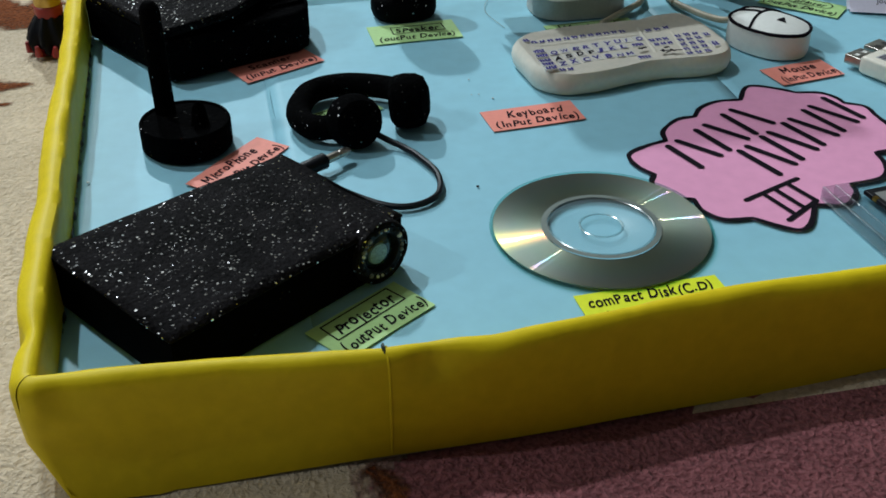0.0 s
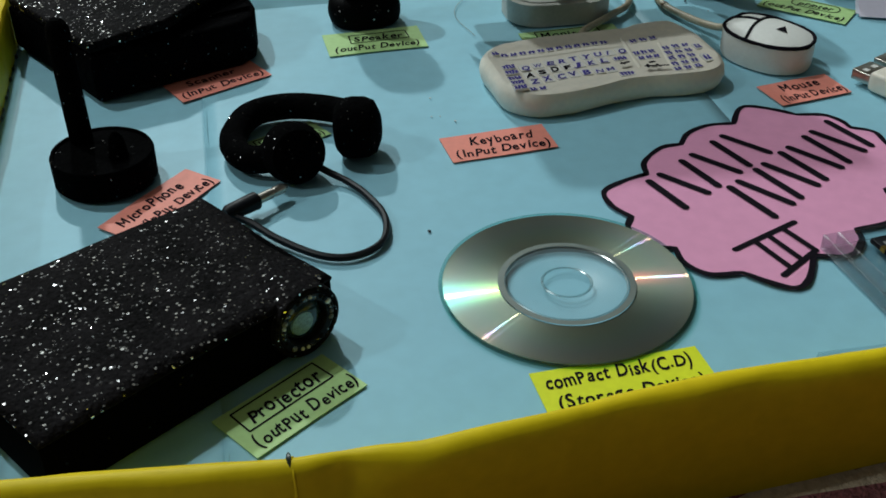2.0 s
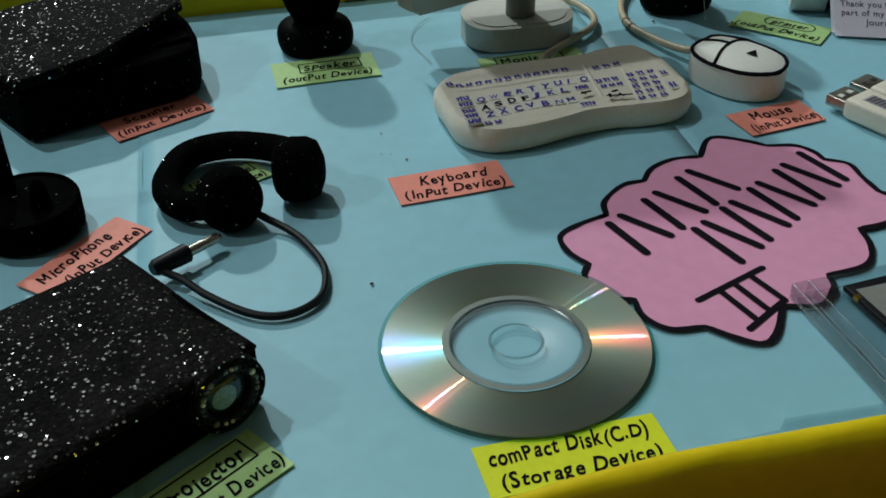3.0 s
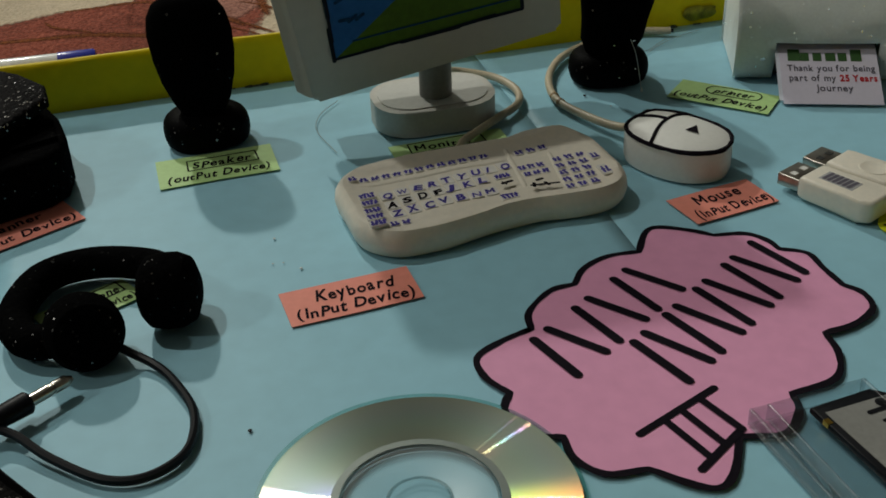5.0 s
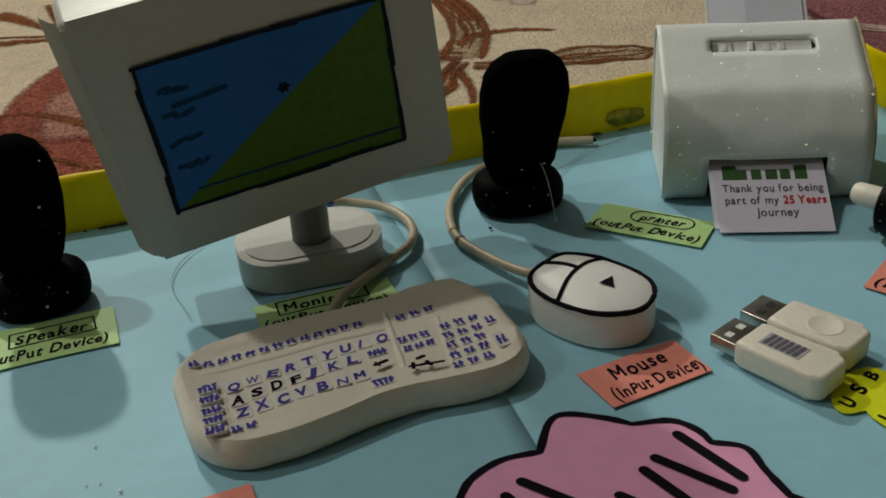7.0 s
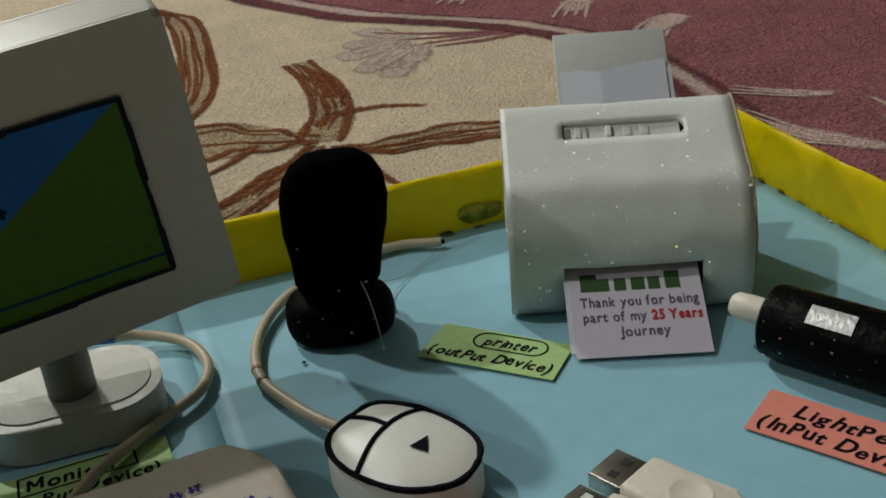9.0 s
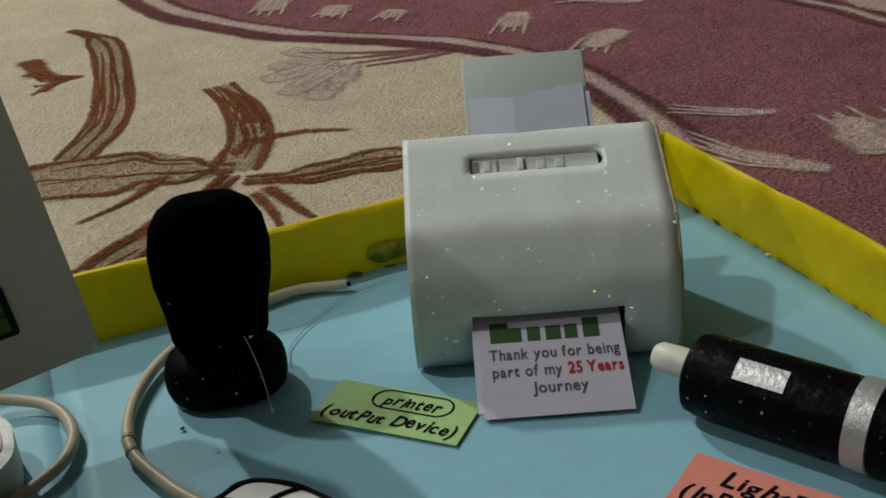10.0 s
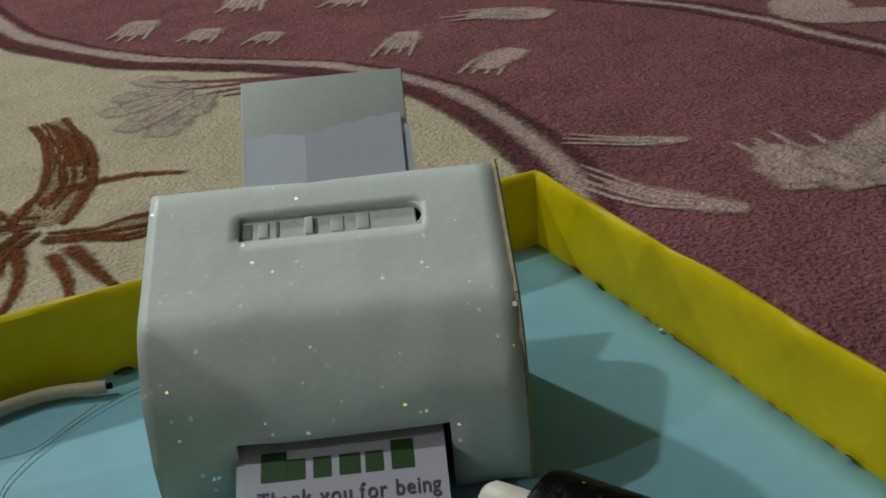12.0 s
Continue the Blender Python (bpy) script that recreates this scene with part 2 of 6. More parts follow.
CLAY = make_material("white_clay", (0.73, 0.69, 0.60), 0.45, vary=0.06, grain=30, bump=0.35, bump_size=120, tint=(0.74, 0.68, 0.58))
CARD_WHITE = make_material("white_card", (0.47, 0.46, 0.41), 0.4, vary=0.04, grain=20, bump=0.15, bump_size=90)
SHELL = make_material("white_shell", (0.72, 0.72, 0.69), 0.42, vary=0.04, grain=40, bump=0.1, bump_size=150)
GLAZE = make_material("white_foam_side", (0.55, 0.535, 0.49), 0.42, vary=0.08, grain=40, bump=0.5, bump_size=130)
SHELL_GLOSS = make_material("glossy_card", (0.66, 0.655, 0.62), 0.12, vary=0.05, grain=40, bump=0.5, bump_size=90)
STRIP = make_material("button_strip", (0.66, 0.67, 0.65), 0.4, vary=0.1, grain=60)
PINK = make_material("pink_card", (0.74, 0.33, 0.52), 0.5, vary=0.05, grain=12, bump=0.15, bump_size=60, spec=0.2)
SALMON = make_material("salmon_paper", (0.78, 0.27, 0.21), 0.55, vary=0.05, grain=30, bump=0.2, bump_size=90, spec=0.2)
GREEN = make_material("green_paper", (0.42, 0.62, 0.26), 0.5, vary=0.06, grain=30, bump=0.2, bump_size=90, spec=0.2)
LEMON = make_material("lemon_paper", (0.70, 0.75, 0.02), 0.5, vary=0.05, grain=30, bump=0.2, bump_size=90, spec=0.2)
INK = make_material("black_ink", (0.008, 0.006, 0.010), 0.8, vary=0.2, grain=300, spec=0.05)
BLUE_INK = make_material("blue_ink", (0.075, 0.062, 0.29), 0.8, vary=0.3, grain=300, spec=0.1)
RUBBER = make_material("black_rubber", (0.005, 0.0055, 0.008), 0.45, vary=0.2, grain=80, spec=0.15)
GREY_INK = make_material("grey_ink", (0.36, 0.36, 0.37), 0.6, vary=0.2, grain=300)
STEEL = make_material("plug_steel", (0.50, 0.47, 0.42), 0.28, 1.0, vary=0.08, grain=90)
SILVER = make_material("silver_foil", (0.52, 0.52, 0.53), 0.42, 0.55, vary=0.15, grain=160, bump=0.25, bump_size=700)
CORD = make_material("cream_cord", (0.46, 0.39, 0.275), 0.45, vary=0.12, grain=60)
GREYCARD = make_material("grey_card", (0.17, 0.172, 0.16), 0.45, vary=0.12, grain=40)
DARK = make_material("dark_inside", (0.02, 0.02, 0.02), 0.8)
SCREEN_BLUE = make_material("screen_blue", (0.003, 0.115, 0.36), 0.4, spec=0.2, vary=0.14, grain=30, tint=(0.006, 0.105, 0.33))
SCREEN_GREEN = make_material("screen_green", (0.055, 0.130, 0.003), 0.4, spec=0.2, vary=0.16, grain=30)
LABEL_GREY = make_material("card_print_grey", (0.24, 0.24, 0.23), 0.4, vary=0.1)
GOLD = make_material("contact_gold", (0.6, 0.4, 0.08), 0.3, 1.0)
PAPER = make_material("leaflet_paper", (0.66, 0.62, 0.74), 0.6, vary=0.03, grain=40)
SHEET = make_material("printer_paper", (0.66, 0.68, 0.78), 0.6, vary=0.03, grain=40)
PRINT_GREEN = make_material("print_green", (0.03, 0.09, 0.02), 0.5)
PRINT_GREY = make_material("print_grey", (0.10, 0.09, 0.12), 0.5)
PRINT_RED = make_material("print_red", (0.50, 0.02, 0.03), 0.5)
PEN_BLUE = make_material("pen_blue", (0.02, 0.03, 0.35), 0.25)
PEN_WHITE = make_material("pen_white", (0.75, 0.75, 0.76), 0.2)
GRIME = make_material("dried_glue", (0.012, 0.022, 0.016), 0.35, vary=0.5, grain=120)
BLOTCH = make_material("dark_blotch", (0.27, 0.235, 0.008), 0.6, vary=0.6, grain=260)
RED = make_material("red_trim", (0.30, 0.02, 0.02), 0.4)
BRASS = make_material("brass", (0.55, 0.38, 0.10), 0.3, 1.0)
CREAM_FLEECE = fleece_material("cream_fleece", (0.62, 0.515, 0.38), (0.62, 0.56, 0.48), 0.12, depth=0.4)
MAUVE_FLEECE = fleece_material("mauve_fleece", (0.325, 0.120, 0.131), (0.42, 0.32, 0.34), 0.25, dyed=True, depth=0.72)
BROWN_FLEECE = fleece_material("brown_fleece", (0.25, 0.074, 0.019), (0.5, 0.4, 0.35), 0.35, dyed=True)
TAN_FLEECE = fleece_material("tan_fleece", (0.47, 0.35, 0.22), (0.55, 0.5, 0.45), 0.3, dyed=True)
ROSE_FLEECE = fleece_material("rose_fleece", (0.36, 0.098, 0.062), (0.5, 0.4, 0.38), 0.35, dyed=True)
PALE_FLEECE = fleece_material("pale_fleece", (0.55, 0.395, 0.35), (0.6, 0.52, 0.5), dyed=True, depth=0.5)
PLUM_FLEECE = fleece_material("plum_fleece", (0.20, 0.058, 0.066), (0.42, 0.32, 0.34), 0.25, dyed=True)
LILAC_FLEECE = fleece_material("lilac_fleece", (0.52, 0.415, 0.345), (0.6, 0.52, 0.5), dyed=True, depth=0.4)
BLUSH_FLEECE = fleece_material("blush_fleece", (0.52, 0.25, 0.19), (0.5, 0.4, 0.38), 0.3, dyed=True)
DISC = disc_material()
CLEAR = clear_material("clear_plastic", (0.87, 0.89, 0.90), 0.28, 0.11)
HUB = clear_material("clear_hub", (0.99, 1.0, 1.0), 0.45, 0.08)
HUB_RING = clear_material("clear_hub_ring", (0.62, 0.70, 0.70), 0.2, 0.22)
TAPE = clear_material("clear_tape", (0.93, 0.95, 0.96), 0.2)
GLASS = make_material("lens_glass", (0.015, 0.028, 0.032), 0.05, vary=0.3, grain=60)
# pale blue for the highlight painted on the lens glass
HIGHLIGHT_BLUE = make_material("highlight_blue", (0.22, 0.33, 0.36), 0.08, vary=0.35, grain=110)
# dark grey for the unseen walls and ceiling, which holds down bounced light
WALL_PAINT = make_material("wall_paint", (0.115, 0.112, 0.104), 0.8, vary=0.03, grain=3)


# ---- mesh helpers (plan units) ----
def thing(name, label, category, x=0.0, y=0.0, z=0.0, turn=0.0, group="", kind=""):
    ob = new(name)
    ob.empty_display_size = 0.01
    ob.matrix_world = pose(x * K, y * K, z * K, 0, 0, turn)
    return tagged(ob, label, category, group, kind)


def part(name, bm, material, parent, label="", smooth=True, scale=True):
    """Links a bmesh as one mesh object under a thing or a part."""
    bmesh.ops.recalc_face_normals(bm, faces=bm.faces)
    if scale:
        bmesh.ops.scale(bm, vec=(K, K, K), verts=bm.verts)
    me = bpy.data.meshes.new(name)
    for f in bm.faces:
        f.smooth = smooth
    bm.to_mesh(me)
    bm.free()
    if smooth:
        me.set_sharp_from_angle(angle=radians(38))
    me.materials.append(material)
    ob = new(name, me)
    ob.parent = parent
    if label:
        tagged(ob, label)
    return ob


def thicken(ob, depth):
    """Gives an open sheet its thickness, away from its upper side."""
    if sum(f.normal.z for f in ob.data.polygons) < 0:
        ob.data.flip_normals()
    mod = ob.modifiers.new("thickness", "SOLIDIFY")
    mod.thickness, mod.offset = depth * K, -1.0
    return ob


def spline(pts, steps=8, closed=False):
    """Catmull-Rom through a few guide points."""
    pts = [Vector(p) for p in pts]
    n, out = len(pts), []
    for i in range(n if closed else n - 1):
        p0 = pts[(i - 1) % n] if closed or i else pts[0] * 2 - pts[1]
        p1, p2 = pts[i], pts[(i + 1) % n]
        p3 = pts[(i + 2) % n] if closed or i + 2 < n else pts[-1] * 2 - pts[-2]
        for s in range(steps):
            t = s / steps
            out.append(0.5 * (2 * p1 + (p2 - p0) * t + (2 * p0 - 5 * p1 + 4 * p2 - p3) * t * t + (3 * p1 - p0 - 3 * p2 + p3) * t ** 3))
    if not closed:
        out.append(pts[-1])
    return out


def add_tube(bm, pts, radius, sides=10, cap=True):
    """A round cord along points; radius may be a number or one for each point."""
    rings, last = [], None
    radii = radius if isinstance(radius, (list, tuple)) else [radius] * len(pts)
    for i, p in enumerate(pts):
        way = (pts[min(i + 1, len(pts) - 1)] - pts[max(i - 1, 0)]).normalized()
        side = way.cross(Vector((0, 0, 1))) if last is None else last - way * last.dot(way)
        if side.length < 1e-6:
            side = way.cross(Vector((1, 0, 0)))
        last = side.normalized()
        over = last.cross(way)
        rings.append([bm.verts.new(p + radii[i] * (math.cos(a) * last + math.sin(a) * over)) for a in (2 * math.pi * k / sides for k in range(sides))])
    for a, b in zip(rings, rings[1:]):
        for k in range(sides):
            bm.faces.new((a[k], a[(k + 1) % sides], b[(k + 1) % sides], b[k]))
    if cap:
        bm.faces.new(rings[0])
        bm.faces.new(rings[-1])


def add_prism(bm, outline, z0, z1, bevel=0.0, segments=3, m=None):
    """An outline pulled up from z0 to z1, its rims rounded."""
    low = [bm.verts.new((p[0], p[1], z0)) for p in outline]
    high = [bm.verts.new((p[0], p[1], z1)) for p in outline]
    n = len(outline)
    made = [bm.faces.new(low), bm.faces.new(high)]
    for k in range(n):
        made.append(bm.faces.new((low[k], low[(k + 1) % n], high[(k + 1) % n], high[k])))
    verts = low + high
    if bevel:
        rim = [e for f in made[:2] for e in f.edges]
        got = bmesh.ops.bevel(bm, geom=rim, offset=bevel, segments=segments, affect="EDGES", profile=0.5)
        verts = list({v for f in made if f.is_valid for v in f.verts} | set(got["verts"]))
    if m is not None:
        bmesh.ops.transform(bm, matrix=m, verts=verts)


def add_box(bm, x0, x1, y0, y1, z0, z1, bevel=0.0, m=None):
    outline = [(x0, y0), (x1, y0), (x1, y1), (x0, y1)]
    low = [bm.verts.new((*p, z0)) for p in outline]
    high = [bm.verts.new((*p, z1)) for p in outline]
    faces = [bm.faces.new(low[::-1]), bm.faces.new(high)] + [bm.faces.new((low[k], low[(k + 1) % 4], high[(k + 1) % 4], high[k])) for k in range(4)]
    verts = low + high
    if bevel:
        got = bmesh.ops.bevel(bm, geom=list({e for f in faces for e in f.edges}), offset=bevel, segments=3, affect="EDGES", profile=0.5)
        verts = list({v for f in faces if f.is_valid for v in f.verts} | set(got["verts"]))
    if m is not None:
        bmesh.ops.transform(bm, matrix=m, verts=verts)


def add_lathe(bm, profile, sides=40, m=None):
    """A round form from (radius, height) pairs."""
    rings = []
    for r, z in profile:
        rings.append([bm.verts.new((r * math.cos(a), r * math.sin(a), z)) for a in (2 * math.pi * k / sides for k in range(sides))] if r > 1e-7 else [bm.verts.new((0, 0, z))])
    for a, b in zip(rings, rings[1:]):
        for k in range(sides):
            if len(a) == 1 and len(b) > 1:
                bm.faces.new((a[0], b[k], b[(k + 1) % sides]))
            elif len(b) == 1 and len(a) > 1:
                bm.faces.new((a[k], a[(k + 1) % sides], b[0]))
            elif len(a) > 1:
                bm.faces.new((a[k], a[(k + 1) % sides], b[(k + 1) % sides], b[k]))
    if m is not None:
        bmesh.ops.transform(bm, matrix=m, verts=[v for r in rings for v in r])


def round_rect(w, d, r, steps=6):
    """The outline of a rectangle with round corners, about its centre."""
    out = []
    for cx, cy, a0 in ((w / 2 - r, d / 2 - r, 0), (-w / 2 + r, d / 2 - r, 90), (-w / 2 + r, -d / 2 + r, 180), (w / 2 - r, -d / 2 + r, 270)):
        for s in range(steps + 1):
            a = radians(a0 + 90 * s / steps)
            out.append((cx + r * math.cos(a), cy + r * math.sin(a)))
    return out


def add_bar(bm, a, b, width, z):
    """A flat stroke of a marker from a to b, its ends rounded."""
    a, b = Vector((*a, 0)), Vector((*b, 0))
    way = (b - a).normalized()
    side = Vector((-way.y, way.x, 0)) * width / 2
    ring = []
    for c, sign in ((b, 1), (a, -1)):
        for s in range(7):
            t = math.pi * s / 6
            ring.append(c + sign * (side * -math.cos(t) + way * math.sin(t) * width / 2))
    bm.faces.new([bm.verts.new((p.x, p.y, z)) for p in ring])


def add_stroke(bm, pts, width, z):
    """A flat stroke along a curve."""
    rows = []
    for i, p in enumerate(pts):
        way = (pts[min(i + 1, len(pts) - 1)] - pts[max(i - 1, 0)]).normalized()
        w = width[i] if isinstance(width, list) else width
        side = Vector((-way.y, way.x, 0)) * w / 2
        rows.append((bm.verts.new((p.x + side.x, p.y + side.y, z)), bm.verts.new((p.x - side.x, p.y - side.y, z))))
    for a, b in zip(rows, rows[1:]):
        bm.faces.new((a[0], a[1], b[1], b[0]))


@lru_cache(maxsize=None)
def letter(char, bold):
    """One character of the built-in font as flat polygons: points, faces and advance, for a height of about 1."""
    if char == "M":
        # four plain strokes, which stay open when the word is squeezed
        h, pts, faces = 0.045 + bold, [], []
        for (x0, y0), (x1, y1) in (((0.08, 0.0), (0.08, 0.70)), ((0.08, 0.70), (0.34, 0.20)), ((0.34, 0.20), (0.60, 0.70)), ((0.60, 0.70), (0.60, 0.0))):
            n = len(pts)
            pts += [(x0 - h, y0, 0), (x0 + h, y0, 0), (x1 + h, y1, 0), (x1 - h, y1, 0)]
            faces.append((n, n + 1, n + 2, n + 3))
        return pts, faces, 0.78
    cu = bpy.data.curves.new("letter", "FONT")
    cu.body, cu.size, cu.offset, cu.resolution_u = char, 1.0, bold, 3
    ob = bpy.data.objects.new("letter", cu)
    me = bpy.data.meshes.new_from_object(ob)
    pts, faces = [tuple(v.co) for v in me.vertices], [tuple(f.vertices) for f in me.polygons]
    bpy.data.objects.remove(ob)
    bpy.data.curves.remove(cu)
    bpy.data.meshes.remove(me)
    wide = max((p[0] for p in pts), default=0.25)
    return pts, faces, wide + 0.07


def write(parent, text, x, y, size, z, width, rng, material, hand=1.0, bold=0.03, m=None, name="letter"):
    """A line of writing from (x, y), stretched to the width, a letter at a time; hand: how unsteadily it is written."""
    glyphs = [letter(c, bold * (0.4 if c in "WN" else 1.0)) if c != " " else ([], [], 0.32) for c in text]
    stretch = width / (size * sum(g[2] for g in glyphs))
    at = x
    for pts, faces, adv in glyphs:
        a, lift, big = rng.uniform(-0.09, 0.09) * hand, rng.uniform(-0.05, 0.05) * hand * size, 1 + rng.uniform(-0.08, 0.10) * hand
        bm = bmesh.new()
        made = []
        for p in pts:
            u, v = p[0] * size * stretch, p[1] * size * big
            u += 0.12 * v * hand
            made.append(bm.verts.new((at + u * math.cos(a) - v * math.sin(a), y + lift + u * math.sin(a) + v * math.cos(a), z)))
        for f in faces:
            bm.faces.new([made[k] for k in f])
        at += adv * size * stretch
        if not made:
            bm.free()
            continue
        if m is not None:
            bmesh.ops.transform(bm, matrix=m, verts=bm.verts)
        part(name, bm, material, parent, smooth=False)


def frame_matrix(origin, ex, ey, ez):
    m = Matrix.Identity(4)
    for k, axis in enumerate((ex, ey, ez)):
        for r in range(3):
            m[r][k] = axis[r]
    m.translation = Vector(origin)
    return m


# ---- the room, which closes the place ----
BED = -0.022


def bed_height(x, y):
    """The blanket's height: soft waves, pressed flat below the tray."""
    h = 0.004 * noise.noise(Vector((x * 4, y * 4, 1.3))) + 0.0015 * noise.noise(Vector((x * 19, y * 19, 4.0)))
    inside = max(0.0, min(1.0, 6 * max(-0.27 - x, x - 0.53, -0.08 - y, y - 0.49)))
    press = max(0.0, min(1.0, (-0.035 - y) / 0.03))
    return BED + h * inside - 0.0006 - 0.0042 * press * press * (3 - 2 * press)


def build_blanket():
    blanket = thing("ground", "cream plush blanket printed with mauve and brown flowers, spread flat", "blanket", kind="structure")
    bm = bmesh.new()
    xs = [-4.6, -2.4, -1.2] + [-0.7 + 0.016 * i for i in range(120)] + [1.5, 2.4, 4.6]
    ys = [-4.6, -2.4, -1.2] + [-0.5 + 0.018 * i for i in range(122)] + [1.9, 2.6, 4.7]
    grid = [[bm.verts.new((x, y, bed_height(x, y))) for y in ys] for x in xs]
    for i in range(len(xs) - 1):
        for j in range(len(ys) - 1):
            bm.faces.new((grid[i][j], grid[i + 1][j], grid[i + 1][j + 1], grid[i][j + 1]))
    part("fabric", bm, CREAM_FLEECE, blanket)
    rng = random.Random(5)

    def printed(name, jobs, material, lift, ragged=0.1):
        """Dyed bands: each job is guide points with the width at each."""
        for turn, (guide, widths) in enumerate(jobs):
            bm = bmesh.new()
            soft = bm.verts.layers.float.new("edge")
            pts = spline([(*p, 0) for p in guide], 14)
            rows = []
            cells = max(4, int(max(widths) / 0.014))
            across = [-1, -0.93] + [-0.8 + 1.6 * k / cells for k in range(cells + 1)] + [0.93, 1]
            for i, p in enumerate(pts):
                t = i / (len(pts) - 1) * (len(widths) - 1)
                k = min(int(t), len(widths) - 2)
                w = widths[k] + (widths[k + 1] - widths[k]) * (t - k)
                way = (pts[min(i + 1, len(pts) - 1)] - pts[max(i - 1, 0)]).normalized()
                side = Vector((-way.y, way.x, 0)) * w / 2
                row = []
                for s in across:
                    q = p + side * s * (1.12 + rng.uniform(-ragged, ragged) * 0.3)
                    v = bm.verts.new((q.x, q.y, bed_height(q.x, q.y) + lift + 0.00002 * (turn % 12)))
                    v[soft] = min(1.0, (1 - abs(s)) * max(w, 0.004) / 2 / min(0.009, max(w, 0.004) * 0.5)) * min(1.0, 0.25 + min(i, len(pts) - 1 - i) / 3)
                    row.append(v)
                rows.append(row)
            for a, b in zip(rows, rows[1:]):
                for k in range(len(across) - 1):
                    bm.faces.new((a[k], a[k + 1], b[k + 1], b[k]))
            part(name, bm, material, blanket)

    # the mauve field beyond the curved border, and in front of the tray
    border = [(0.06, 2.40), (0.21, 2.00), (0.31, 1.60), (0.352, 1.26), (0.384, 1.15), (0.435, 1.048), (0.500, 0.978), (0.562, 0.908), (0.602, 0.82), (0.612, 0.73), (0.606, 0.65), (0.592, 0.585), (0.566, 0.535), (0.52, 0.49)]
    near_edge = spline([(*p, 0) for p in border[:-2] + [(0.56, 0.52), (0.50, 0.40), (0.49, 0.1), (0.49, -0.4), (0.46, -1.1)]], 10)
    far_edge = spline([(0.40, 2.60, 0), (0.54, 2.15, 0), (0.66, 1.75, 0), (0.80, 1.40, 0), (0.95, 1.10, 0), (1.06, 0.80, 0), (1.08, 0.55, 0), (1.05, 0.2, 0), (1.0, -0.4, 0), (0.94, -1.1, 0)], 10)
    bm = bmesh.new()
    soft = bm.verts.layers.float.new("edge")
    steps, rows = [0, 0.02, 0.04] + [0.08 + 0.92 * k / 34 for k in range(35)], []
    for i in range(120):
        p, q = (line[min(len(line) - 1, round(i / 119 * (len(line) - 1)))] for line in (near_edge, far_edge))
        row = []
        for f in steps:
            at = p.lerp(q, f)
            v = bm.verts.new((at.x, at.y, bed_height(at.x, at.y) + 0.0006))
            v[soft] = min(1.0, f / 0.04, (1 - f) / 0.04)
            row.append(v)
        rows.append(row)
    for r, q in zip(rows, rows[1:]):
        for k in range(len(steps) - 1):
            bm.faces.new((r[k], r[k + 1], q[k + 1], q[k]))
    part("mauve_field", bm, MAUVE_FLEECE, blanket)
    printed("mauve_field", [([(-0.125, -0.13), (0.10, -0.14), (0.44, -0.155)], [0.13, 0.17, 0.17])], MAUVE_FLEECE, 0.0003, 0.02)
    printed("dark_edge", [([(x - 0.005, y - 0.006) for x, y in border], [0.052] * 2 + [0.046] * 3)], PLUM_FLEECE, 0.0009)
    far_band = [(0.76, 1.20), (0.82, 1.02), (0.868, 0.91), (0.896, 0.81), (0.899, 0.72), (0.905, 0.64), (0.90, 0.50)]
    printed("dark_edge", [(far_band, [0.036] * 4)], PLUM_FLEECE, 0.0009)
    printed("pale_band", [(border, [0.026, 0.024, 0.021, 0.021]), (far_band, [0.018, 0.017, 0.016])], PALE_FLEECE, 0.0012)

    def brushed(tail, head, wide, fingers, bend=0.0):
        """A leaf with a full, rounded head that frays into fingers towards its tail."""
        tail, head = Vector((*tail, 0)), Vector((*head, 0))
        side = Vector((tail.y - head.y, head.x - tail.x, 0)).normalized()
        mid = tail.lerp(head, 0.52) + side * bend
        out = [([tuple(tail.lerp(mid, 0.5).xy), tuple(mid.lerp(head, 0.4).xy), tuple(head.xy)], [wide * 0.7, wide * 1.1, wide * 0.76])]
        for k in range(fingers):
            off = (k - (fingers - 1) / 2) / fingers * wide
            tip = tail.lerp(mid, rng.uniform(-0.05, 0.3)) + side * off * 1.25
            out.append(([tuple(tip.xy), tuple((mid + side * off).xy), tuple((mid.lerp(head, 0.55) + side * off * 0.8).xy)], [0.005, wide / fingers * 0.95, wide / fingers * 1.1]))
        return out

    leaves = []
    for job in (((0.619, 0.648), (0.682, 0.592), 0.020, 3, -0.006), ((0.594, 0.592), (0.640, 0.486), 0.026, 4, -0.012),
                ((0.486, 1.062), (0.522, 1.118), 0.036, 4), ((0.534, 1.018), (0.566, 1.060), 0.032, 3), ((0.612, 0.896), (0.662, 0.972), 0.034, 4), ((0.638, 0.796), (0.706, 0.846), 0.036, 4, 0.008),
                ((0.436, 1.118), (0.478, 1.205), 0.040, 4), ((0.700, 1.000), (0.785, 0.930), 0.044, 3, 0.01), ((0.56, 1.17), (0.60, 1.25), 0.05, 4), ((0.64, 1.10), (0.70, 1.17), 0.05, 4)):
        leaves += brushed(*job)
    printed("pale_leaf", leaves, PALE_FLEECE, 0.0014, 0.10)
    flower = []
    for job in (((0.712, 0.580), (0.676, 0.490), 0.034, 3, 0.008), ((0.722, 0.562), (0.706, 0.470), 0.044, 3), ((0.746, 0.538), (0.735, 0.455), 0.042, 3), ((0.790, 0.545), (0.765, 0.450), 0.05, 3), ((0.82, 0.50), (0.79, 0.42), 0.05, 3)):
        flower += brushed(*job)
